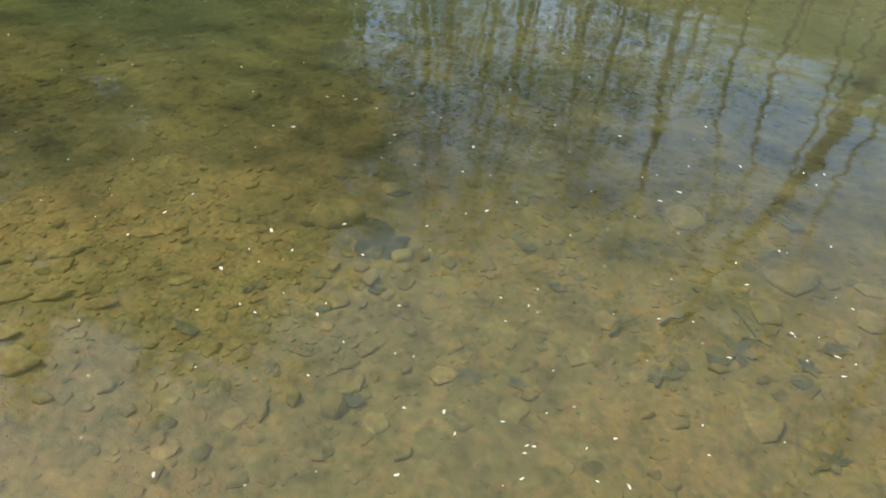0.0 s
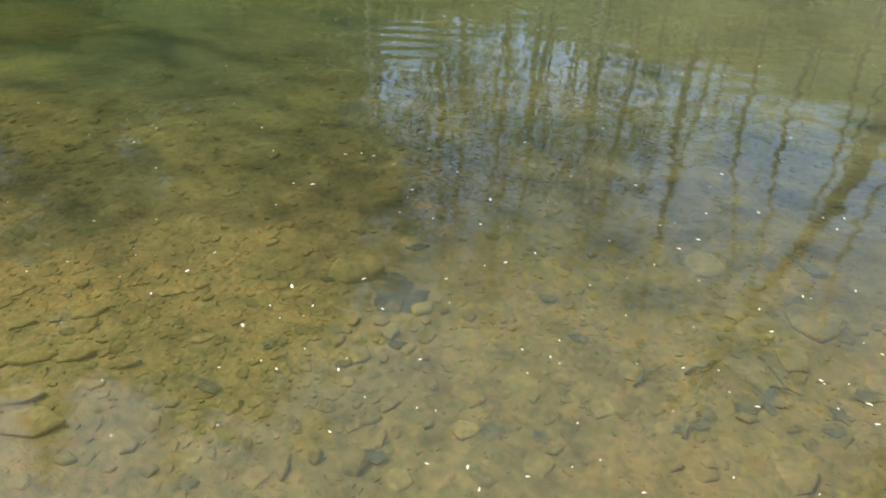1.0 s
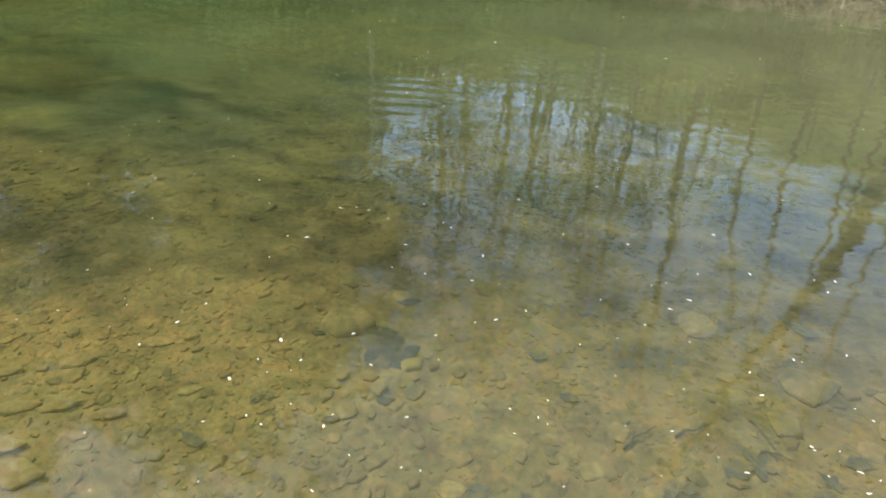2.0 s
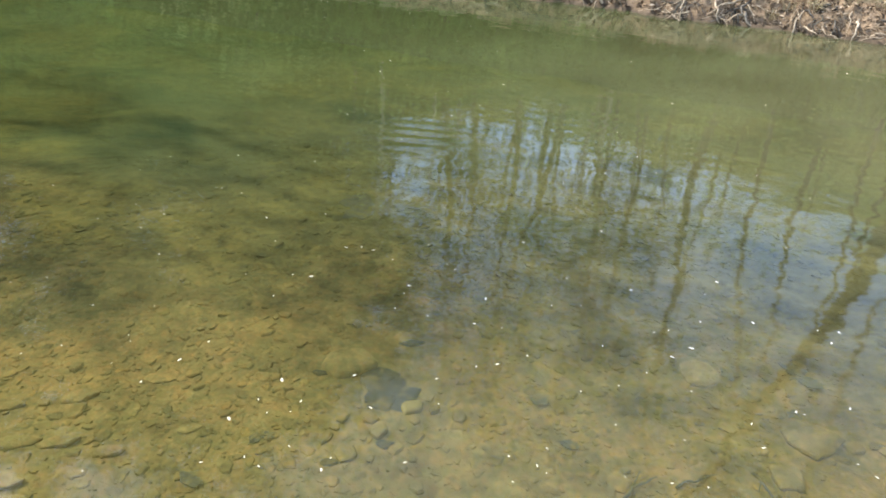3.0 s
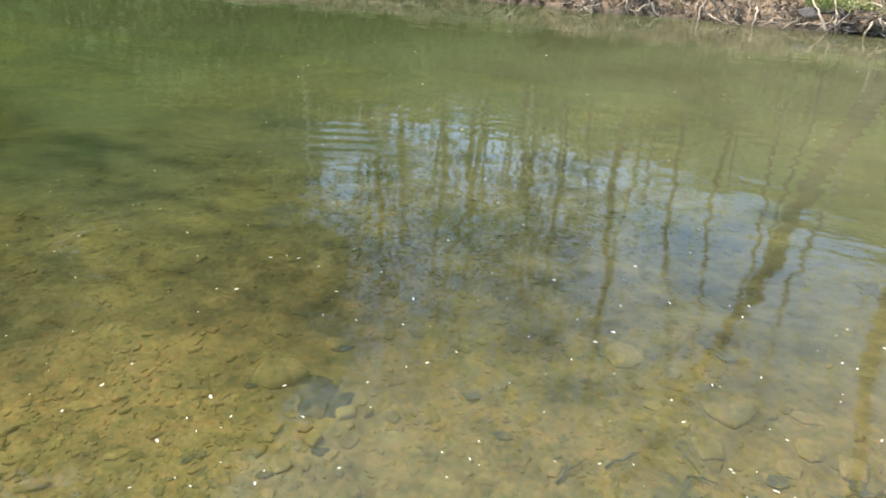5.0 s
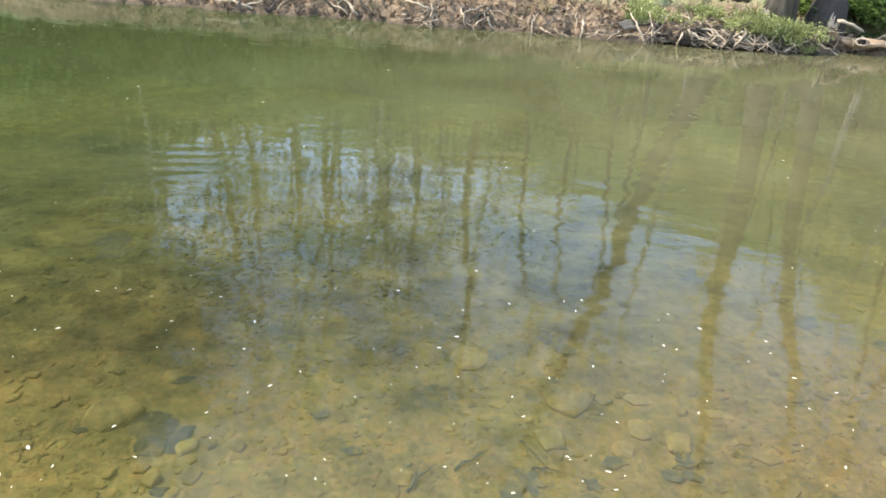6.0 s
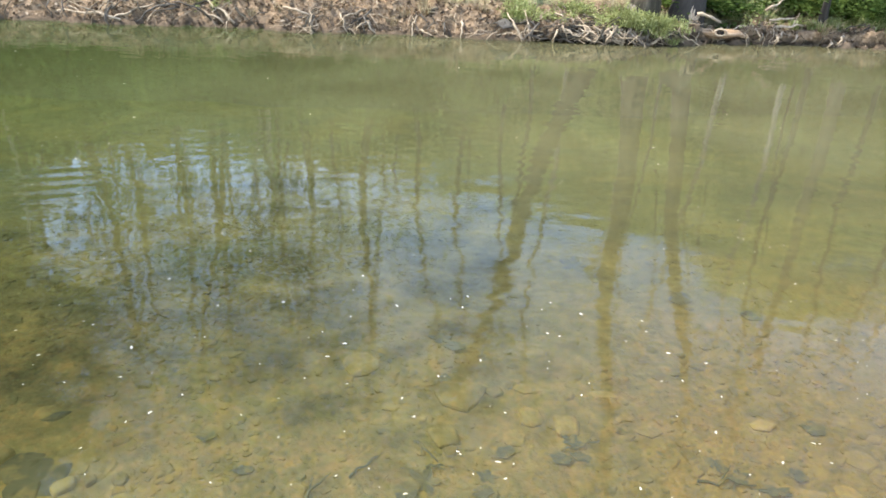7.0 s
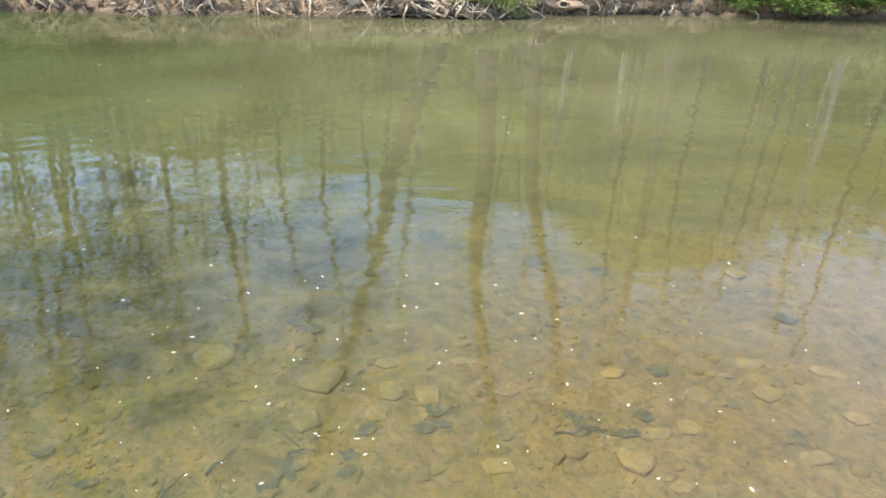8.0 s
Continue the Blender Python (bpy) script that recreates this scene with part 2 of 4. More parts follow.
def make_leaf(name, stops, shine=0.45, vary=0.15):
    n = Nodes(name)
    isl = n.node("NewGeometry").outputs["Random Per Island"]
    big = n.noise(0.35, 2.0, vector=n.node("NewGeometry").outputs["Position"])
    col = n.ramp(isl, *stops)
    col = n.mix(n.math("MULTIPLY", n.span(big, 0.4, 0.65), 0.4), col, stops[0][1])
    lot = n.node("ObjectInfo").outputs["Random"]
    col = n.mix(1.0, col, n.math("ADD", 1.0 - 0.9 * vary, n.math("MULTIPLY", n.math("FRACT", n.math("MULTIPLY", lot, 7.3)), 1.7 * vary)), "MULTIPLY")
    col = n.mix(n.math("MULTIPLY", lot, vary), col, tuple(min(0.8, v * k) for v, k in zip(stops[-1][1], (1.25, 1.1, 1.0))))
    dif = n.node("BsdfDiffuse", Color=col).outputs[0]
    tra = n.node("BsdfTranslucent", Color=col).outputs[0]
    mx = n.node("MixShader", Fac=shine)
    n.put(mx.inputs[1], dif)
    n.put(mx.inputs[2], tra)
    n.put(n.out.inputs[0], mx.outputs[0])
    return n.m


def make_plain(name, a, b, scale, rough=0.7):
    n = Nodes(name)
    f = n.noise(scale, 4.0, 0.6)
    col = n.mix(f, a, b)
    col = n.mix(n.math("MULTIPLY", n.node("ObjectInfo").outputs["Random"], 0.4), col, a)
    return n.surface(col, rough, n.bump(f, 0.004, 0.6), 0.25)


RIPPLE, SWELL, HAZE, MURK = 0.0055, 0.0028, 0.21, 0.42
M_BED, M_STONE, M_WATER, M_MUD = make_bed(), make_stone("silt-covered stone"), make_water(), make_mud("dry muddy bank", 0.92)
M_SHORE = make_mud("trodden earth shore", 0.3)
M_SLAB = make_stone("pale silted slab", 1.36)
M_BARK = make_wood("grey-brown bark", (0.018, 0.015, 0.010), (0.050, 0.041, 0.027), (0.11, 0.092, 0.066))
# bark darkened in its colour to stand for wood in shade
M_SHADE_BARK = make_wood("bark with shade in its colour", (0.012, 0.010, 0.008), (0.03, 0.025, 0.019), (0.06, 0.05, 0.04))
# sunlight on the slender trunks is put into this paler copy
M_PALE_BARK = make_wood("bark with sunlight in its colour", (0.06, 0.05, 0.04), (0.15, 0.128, 0.10), (0.48, 0.44, 0.38))
M_MID_BARK = make_wood("weathered bark", (0.024, 0.019, 0.014), (0.066, 0.054, 0.040), (0.19, 0.16, 0.125))
# sunlit look of the trunk's foot, put into a paler bark colour
M_LIT_FOOT = make_wood("pinkish bark with sunlight in its colour", (0.05, 0.04, 0.03), (0.15, 0.12, 0.095), (0.30, 0.245, 0.195))
M_ROOT = make_wood("bleached root wood", (0.095, 0.066, 0.042), (0.27, 0.20, 0.128), (0.50, 0.395, 0.275), (14, 14, 14), 0.006)
M_LEAF = make_leaf("spring leaf", ((0.0, (0.13, 0.185, 0.06)), (0.5, (0.23, 0.30, 0.11)), (1.0, (0.35, 0.41, 0.18))), 0.5, 0.5)
# darker copy of the leaf, shade of the upstream trees put into its colour
M_LEAF_SHADED = make_leaf("leaf with shade in its colour", ((0.0, (0.038, 0.060, 0.012)), (0.5, (0.066, 0.094, 0.020)), (1.0, (0.10, 0.126, 0.030))), 0.35)
M_LEAF_DEEP = make_leaf("deep green leaf", ((0.0, (0.05, 0.08, 0.018)), (0.5, (0.09, 0.135, 0.032)), (1.0, (0.14, 0.185, 0.05))), 0.4, 0.2)
M_GRASS = make_leaf("bank grass", ((0.0, (0.10, 0.125, 0.038)), (0.6, (0.235, 0.265, 0.092)), (1.0, (0.45, 0.45, 0.22))), 0.35)
M_DRY = make_leaf("dry grass", ((0.0, (0.18, 0.135, 0.07)), (0.6, (0.29, 0.235, 0.14)), (1.0, (0.4, 0.34, 0.22))), 0.25)
M_LITTER = make_leaf("dry fallen leaf", ((0.0, (0.035, 0.025, 0.018)), (0.35, (0.10, 0.072, 0.047)), (0.6, (0.22, 0.163, 0.108)), (1.0, (0.39, 0.305, 0.215))), 0.15)
M_SUNK = make_sunk("waterlogged leaf", (0.034, 0.034, 0.030), (0.082, 0.071, 0.050), 0.75)
M_SLATE = make_sunk("dark silted slate", (0.016, 0.017, 0.017), (0.042, 0.038, 0.031), 0.5)
M_YELLOW = make_sunk("yellow-tan rounded stone", (0.19, 0.135, 0.052), (0.26, 0.19, 0.08), 0.12)
M_HOLE_SHADE = make_plain("dark of the knot hole", (0.012, 0.009, 0.007), (0.03, 0.022, 0.015), 40.0, 0.9)
M_DRIFT = make_wood("orange-tan driftwood", (0.12, 0.07, 0.035), (0.28, 0.18, 0.10), (0.46, 0.33, 0.22), (3, 14, 14), 0.008)
M_PETAL = make_plain("cream petal", (0.58, 0.53, 0.42), (0.42, 0.34, 0.22), 60.0, 0.6)

# ---- building helpers ----


def sheet(name, verts, faces, material, smooth=False):
    me = bpy.data.meshes.new(name)
    me.from_pydata([tuple(map(float, v)) for v in verts], [], [tuple(map(int, f)) for f in faces])
    me.materials.append(material)
    if smooth:
        me.polygons.foreach_set("use_smooth", [True] * len(me.polygons))
    return me


def part(name, me, parent, label="", at=None):
    ob = new(name, me)
    ob.parent = parent
    if at is not None:
        ob.matrix_basis = at
    return tagged(ob, label)


def grid(xs, vs, place):
    """Verts and quads of a sheet over the two rulings."""
    verts = [place(x, v) for v in vs for x in xs]
    w = len(xs)
    faces = [(j * w + i, j * w + i + 1, (j + 1) * w + i + 1, (j + 1) * w + i) for j in range(len(vs) - 1) for i in range(w - 1)]
    return verts, faces


def smooth_step(a, b, v):
    u = min(1.0, max(0.0, (v - a) / (b - a)))
    return u * u * (3 - 2 * u)


def ruling(lo, fine_lo, fine_hi, hi, step, grow=1.35):
    mid = list(np.arange(fine_lo, fine_hi, step)) + [fine_hi]
    left, right, s = [], [], step
    p = fine_lo
    while p > lo:
        s *= grow
        p -= s
        left.append(max(p, lo))
    p, s = fine_hi, step
    while p < hi:
        s *= grow
        p += s
        right.append(min(p, hi))
    return left[::-1] + mid + right


def n3(x, y, z=0.0, s=1.0):
    return noise.noise((x * s, y * s, z))


def tube(points, radii, sides=8, seed=0, knobby=0.0):
    """Verts and faces of a limb along points; closed at both ends."""
    pts = [Vector(p) for p in points]
    verts, faces = [], []
    side = Vector((1, 0, 0))
    for i, p in enumerate(pts):
        d = (pts[min(i + 1, len(pts) - 1)] - pts[max(i - 1, 0)]).normalized()
        side = (side - d * side.dot(d))
        side = side.normalized() if side.length > 1e-4 else d.orthogonal().normalized()
        up = d.cross(side)
        for k in range(sides):
            a = 2 * math.pi * k / sides
            r = radii[i] * (1 + knobby * n3(k * 1.7 + seed, i * 0.6, seed))
            verts.append(p + side * (math.cos(a) * r) + up * (math.sin(a) * r))
    for i in range(len(pts) - 1):
        for k in range(sides):
            a, b = i * sides + k, i * sides + (k + 1) % sides
            faces.append((a, b, b + sides, a + sides))
    faces.append(tuple(range(sides))[::-1])
    faces.append(tuple(range((len(pts) - 1) * sides, len(pts) * sides)))
    return verts, faces


def joined(*pieces):
    verts, faces = [], []
    for v, f in pieces:
        o = len(verts)
        verts += list(v)
        faces += [tuple(i + o for i in q) for q in f]
    return verts, faces


def leaves(r, clumps, count, size, spread):
    """Many small folded leaves scattered round the clump centres."""
    clumps = np.asarray(clumps, float)
    c = clumps[r.integers(0, len(clumps), count)] + r.normal(0, 1, (count, 3)) * spread
    u = r.normal(0, 1, (count, 3)); u /= np.linalg.norm(u, axis=1)[:, None]
    w = np.cross(u, r.normal(0, 1, (count, 3))); w /= np.linalg.norm(w, axis=1)[:, None]
    s = size * r.uniform(0.6, 1.3, (count, 1))
    v = np.stack([c - u * s, c + w * s * 0.45, c + u * s, c - w * s * 0.45], 1).reshape(-1, 3)
    f = np.arange(count * 4).reshape(-1, 4)
    return v, f


# ---- the lie of the land ----
SLANT = 0.18   # the stream runs across, turned this much


def shore(x):
    return 9.62 + SLANT * x + 0.45 * smooth_step(1.0, 3.2, x) + 0.16 * n3(x, 3.1, s=0.9) + 0.07 * n3(x, 8.2, s=3.1)


def bed_z(x, y):
    v = y - SLANT * x
    d = y - 0.35 * x
    z = -0.205 - 0.5 * smooth_step(2.6, 7.5, d)
    z += 0.3 * smooth_step(1.0, -0.4, v)
    z += 0.028 * n3(x, y, 0.3, 1.4) + 0.016 * n3(x, y, 2.3, 4.2) + 0.008 * n3(x, y, 5.3, 13.0)
    return z


def bank_z(x, d):
    """Height of the far bank, d metres behind its waterline."""
    if d < 0:
        z = 0.62 * d
    else:
        slope = 0.22 * smooth_step(0, 0.3, d) + 0.22 * smooth_step(0.15, 1.2, d)
        ledge = 0.10 + 0.05 * n3(x, 2.0, s=2.3)
        face = 0.20 - 0.05 * smooth_step(1.9, 3.0, x)
        cut = face * smooth_step(ledge, ledge + 0.09, d) + (0.38 - face) * smooth_step(0.3, 1.5, d)
        steep = smooth_step(-0.7, 0.2, x + 0.4 * n3(x, 5.0, s=1.3))
        z = slope + (cut - slope) * steep + 0.3 * smooth_step(1.6, 6, d) + 0.012 * max(0, d - 5)
        hollow = ((x - 2.5) / 0.62) ** 2 + ((d - 0.62) / 0.4) ** 2
        z -= 0.42 * smooth_step(1.0, 0.45, hollow)
    rough = smooth_step(-0.3, 0.2, d)
    near = smooth_step(3.0, 1.2, d)
    z += rough * (0.10 * n3(x, d, 1.0, 2.7) + near * (0.17 * (0.3 - abs(n3(x, d, 4.0, 5.5))) + 0.12 * (0.3 - abs(n3(x, d, 6.0, 12.0)))))
    z += smooth_step(4.5, 20, d) * (1.0 * n3(x, d, 9.0, 0.06) + 7.9 * smooth_step(-8, 6, x + 0.12 * d) + 4.5 * smooth_step(9, 14, x + 0.12 * d))
    return z


def bank_y(x, d):
    """The bank's lip leans out over the water in places, undercut below."""
    lip = 0.30 * smooth_step(-0.5, 0.2, x) * min(1.0, max(0.0, n3(x, 7.0, s=1.7) + 0.5))
    return shore(x) + d - lip * smooth_step(0.09, 0.17, d) * smooth_step(0.75, 0.2, d)


xs = ruling(-320, -4.2, 4.2, 320, 0.04)
vs = ruling(-1.6, 0.3, 5.2, 11.5, 0.04, 1.12)
bed = tagged(new("stream_bed", sheet("stream_bed", *grid(xs, vs, lambda x, v: (x, v + SLANT * x, bed_z(x, v + SLANT * x))), M_BED, True)),
             "silty tan gravel bed of a shallow stream, greener where deeper", "stream bed", kind="structure")
xs = ruling(-320, -9.0, 9.0, 320, 0.045)
ds = [-1.1, -0.8, -0.5, -0.3] + ruling(-0.2, -0.15, 1.5, 420, 0.03)[1:]
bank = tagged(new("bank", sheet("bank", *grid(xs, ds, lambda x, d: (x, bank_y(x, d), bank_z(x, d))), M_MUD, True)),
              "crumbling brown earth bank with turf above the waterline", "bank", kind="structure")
vs = [-420, -200, -90, -40, -18, -9, -5, -3, -2.2, -1.7, -1.3, -1.0, -0.75, -0.55, -0.4, -0.25, -0.1, 0.1]
xs = ruling(-320, -4, 4, 320, 0.3)
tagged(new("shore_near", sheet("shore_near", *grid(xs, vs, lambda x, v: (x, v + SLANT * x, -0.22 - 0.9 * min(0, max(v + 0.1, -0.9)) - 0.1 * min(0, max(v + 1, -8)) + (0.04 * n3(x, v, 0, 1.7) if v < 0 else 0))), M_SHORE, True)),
       "brown earth shore on which one stands", "bank", kind="structure")
xs, vs = ruling(-320, -6, 6, 320, 0.5), [-1.4, 1, 3, 5, 7, 9, 11.3]
tagged(new("water", sheet("water", *grid(xs, vs, lambda x, v: (x, v + SLANT * x, 0.0)), M_WATER)),
       "clear shallow stream water with faint ripples, greenish where deep", "water", kind="structure")

# ---- stones on the stream bed ----
def rock_mesh(name, seed, flat, angular=14, worn=0.0):
    """A worn, angular stone one metre long, as a bevelled hull."""
    r = np.random.default_rng(seed)
    bm = bmesh.new()
    for k in range(angular):
        a = 2 * math.pi * (k + r.uniform(-0.3, 0.3)) / angular
        rad = 0.5 * r.uniform(0.7, 1.05)
        for z, s in ((-0.5, 0.9), (0.22, 1.0), (0.5, 0.78)):
            bm.verts.new((math.cos(a) * rad * s, math.sin(a) * rad * s, z * flat * r.uniform(0.8, 1.1)))
    out = bmesh.ops.convex_hull(bm, input=list(bm.verts))
    bmesh.ops.delete(bm, geom=list({g for g in out["geom_interior"] + out["geom_unused"] if isinstance(g, bmesh.types.BMVert)}), context="VERTS")
    bmesh.ops.dissolve_limit(bm, angle_limit=0.14, verts=list(bm.verts), edges=list(bm.edges))
    if worn:
        bmesh.ops.bevel(bm, geom=list(bm.edges), offset=worn, segments=1, affect="EDGES")
    bmesh.ops.recalc_face_normals(bm, faces=bm.faces)
    me = bpy.data.meshes.new(name)
    bm.to_mesh(me)
    bm.free()
    me.materials.append(M_STONE)
    return me


SLABS = [rock_mesh("stone", 40 + i, 0.22, 6 + i % 3, 0.02) for i in range(9)]
for me in SLABS:
    me.materials[0] = M_SLAB
LUMPS = [rock_mesh("stone", 60 + i, 0.5, 8, 0.06) for i in range(4)]
PEBBLES = [rock_mesh("pebble", 80 + i, 0.36, 6) for i in range(8)]
LYING = []   # what the gravel leaves bare


def stone(i, x, y, length, width, turn, label, sort=""):
    big = length > 0.085 and sort != "round"
    me = (SLABS if big else LUMPS)[i % (9 if big else 4)]
    ob = new("stone", me)
    thick = 0.95 * width if big else 0.9 * width
    h = (0.22 if big else 0.55) * thick
    tip = 16 if sort == "ridge" else random.uniform(-6, 6)
    heel = -9 if sort == "plate" else random.uniform(-6, 6)
    thick *= 1.7 if sort == "plate" else 1.0
    ob.matrix_basis = pose(x, y, bed_z(x, y) + h * (0.22 if big else 0.05), 0, 0, turn) @ pose(0, 0, 0, tip, heel, 0) @ Matrix.Diagonal((length * 1.06, width * 1.06, thick * (2.2 if sort == "ridge" else 1.0), 1))
    if sort == "round":
        ob.material_slots[0].link = "OBJECT"
        ob.material_slots[0].material = M_YELLOW
    LYING.append((x, y, 0.42 * max(length, width)))
    return tagged(ob, label, "stone", "loose stones on the stream bed")


FLAT = "flat tan slab of stone dusted with silt under water"
SMALL = "small rounded tan stone lying on the stream bed"
SLAB = [(-1.79, 0.53, 0.23, 0.14, 34), (-1.92, 0.58, 0.17, 0.09, 31), (-1.12, 0.79, 0.10, 0.08, 32), (-0.91, 0.98, 0.08, 0.12, 40), (-0.77, 1.01, 0.09, 0.10, 36),
        (-0.36, 2.50, 0.18, 0.17, 34), (0.05, 2.15, 0.15, 0.15, 34), (0.07, 2.40, 0.25, 0.20, 24), (-0.40, 1.57, 0.09, 0.09, 40), (-0.40, 1.78, 0.10, 0.11, 32), (-0.71, 1.26, 0.10, 0.08, 32), (-0.47, 1.27, 0.12, 0.09, 34),
        (0.17, 1.65, 0.15, 0.14, 32), (-1.99, 1.21, 0.14, 0.07, 39), (0.36, 2.30, 0.12, 0.12, 9), (0.50, 2.29, 0.14, 0.15, 13), (1.21, 1.94, 0.17, 0.14, 4), (1.87, 1.97, 0.12, 0.09, 0), (1.33, 1.82, 0.11, 0.07, 0), (1.86, 2.32, 0.14, 0.10, 0)]
LUMP = [(-1.07, 1.69, 0.05, 0.06, 37), (-1.16, 1.48, 0.07, 0.08, 34), (-1.18, 1.34, 0.09, 0.10, 32), (-1.45, 1.58, 0.04, 0.04, 34), (-0.82, 1.22, 0.05, 0.05, 37), (-1.07, 0.85, 0.04, 0.08, 34), (-1.03, 0.94, 0.05, 0.08, 37), (-1.59, 0.52, 0.06, 0.06, 31),
        (-1.49, 0.65, 0.06, 0.06, 31), (-1.37, 0.63, 0.05, 0.05, 37), (-0.98, 1.71, 0.06, 0.07, 39), (-1.43, 1.99, 0.11, 0.08, 34), (0.51, 2.47, 0.05, 0.06, 0), (0.93, 1.96, 0.08, 0.08, 0), (2.0, 1.92, 0.08, 0.08, 0), (1.9, 2.11, 0.07, 0.04, 0)]
MORE = [(-0.65, 0.96, 0.07, 0.06, 35), (-1.17, 0.59, 0.09, 0.06, 54), (0.31, 2.17, 0.12, 0.09, 36), (-1.22, 1.51, 0.06, 0.06, 37), (-1.68, 1.10, 0.10, 0.05, 61), (0.21, 2.46, 0.08, 0.07, 1), (1.34, 2.09, 0.13, 0.08, -6), (1.01, 1.98, 0.08, 0.07, 1), (0.73, 1.91, 0.12, 0.09, 1),
        (2.75, 3.70, 0.15, 0.08, -63), (2.16, 3.36, 0.13, 0.12, 3), (1.57, 2.31, 0.16, 0.10, 1), (1.88, 2.54, 0.16, 0.10, -17), (0.35, 2.50, 0.14, 0.07, 2), (1.46, 2.11, 0.12, 0.09, 1), (-0.18, 2.27, 0.10, 0.06, 1), (-0.92, 2.46, 0.12, 0.06, 21),
        (0.65, 2.51, 0.12, 0.06, 2), (1.25, 2.44, 0.12, 0.08, 1), (2.15, 2.18, 0.12, 0.09, -16), (0.81, 2.32, 0.13, 0.07, 1)]
RIDGES = [(-1.95, 0.78, 0.16, 0.06, 53), (-2.04, 0.70, 0.16, 0.06, 48), (-2.10, 0.95, 0.16, 0.06, 48), (-2.25, 0.78, 0.14, 0.05, 48), (2.18, 2.46, 0.18, 0.06, -24), (-1.80, 0.86, 0.13, 0.05, 50)]
for i, p in enumerate(SLAB + LUMP + MORE):
    stone(i, *p, FLAT if p[2] > 0.085 else SMALL)
stone(4, -1.49, 1.72, 0.26, 0.18, 34, "large flat tan slab tipped up beside dark slates", "plate")
for i, p in enumerate(RIDGES):
    stone(i, *p, "narrow tan slab of stone tipped on edge in silt", "ridge")
for i, p in enumerate(((-1.14, 1.65, 0.10, 0.09, 36), (0.51, 2.48, 0.05, 0.04, 18))):
    stone(i, *p, "yellow-tan rounded stone on the stream bed", "round")

# dark slates in the hollow beside the large tan slab
DARK_SLABS = [rock_mesh("slate", 47 + i, 0.2, 7, 0.02) for i in range(3)]
for me in DARK_SLABS:
    me.materials[0] = M_SLATE
SLATES = [(-1.30, 1.71, 0.27, 0.21, 40), (-1.22, 1.66, 0.24, 0.16, 70), (-1.37, 1.745, 0.22, 0.11, 35), (-1.36, 1.70, 0.17, 0.14, 40), (-1.25, 1.60, 0.15, 0.13, 75), (-1.30, 1.63, 0.10, 0.14, 10), (-1.11, 1.45, 0.09, 0.05, 37), (-0.90, 1.03, 0.05, 0.05, 20), (-1.20, 1.27, 0.08, 0.04, 30), (-1.40, 1.97, 0.14, 0.06, 35), (-1.55, 1.60, 0.07, 0.04, 20)]
for i, (x, y, length, width, turn) in enumerate(SLATES):
    ob = new("slate", DARK_SLABS[i % 3])
    ob.matrix_basis = pose(x, y, bed_z(x, y) - 0.002, random.uniform(-5, 5), random.uniform(-5, 5), turn) @ Matrix.Diagonal((length, width, 0.11, 1))
    LYING.append((x, y, 0.4 * length))
    tagged(ob, "dark grey slate slab sunk in the silt", "stone", "dark slates")


# dark leaves that lie on the bed
def sunken_leaf(i, x, y, length, width, turn):
    """A lobed leaf with a stalk, curled up at its rim and of some thickness."""
    r = np.random.default_rng(300 + i)
    n = 45
    lobes, ph = r.uniform(0.7, 1.05, 5), r.uniform(-0.15, 0.15, n)
    verts = []
    for lift in (0.003, 0.0):
        for k in range(n):
            a = 2 * math.pi * k / n
            u = (k % 9) / 9.0
            tooth = (1 - abs(2 * u - 1)) ** 0.8 * lobes[k // 9]
            rad = 0.5 * ((0.42 + 0.6 * tooth if i % 3 == 0 else 0.72 + 0.22 * tooth) + 0.3 * ph[k])
            px, py = math.cos(a) * rad * length * 1.15, math.sin(a) * rad * width * 1.15
            verts.append((px, py, lift + 0.5 * rad * rad * length * (0.45 + 1.2 * ph[k])))
    top, low = len(verts), len(verts) + 1
    verts += [(0, 0, 0.004), (0, 0, -0.003)]
    faces = [(top, k, (k + 1) % n) for k in range(n)] + [(low, n + (k + 1) % n, n + k) for k in range(n)] + [(k, n + k, n + (k + 1) % n, (k + 1) % n) for k in range(n)]
    stalk = tube([(0, 0, 0.003), (-0.35 * length, 0.05 * width, 0.008), (-0.75 * length, -0.03 * width, 0.006)], [0.0022, 0.002, 0.0015], 5)
    ob = new("sunken_leaf", sheet("sunken_leaf", *joined((verts, faces), stalk), M_SUNK))
    ob.matrix_basis = pose(x, y, bed_z(x, y) + 0.006, random.uniform(-6, 6), random.uniform(-6, 6), turn + r.uniform(-60, 60))
    LYING.append((x, y, 0.35 * length))
    return tagged(ob, "dark waterlogged leaf lying on the stream bed", "leaf", "sunken leaves")


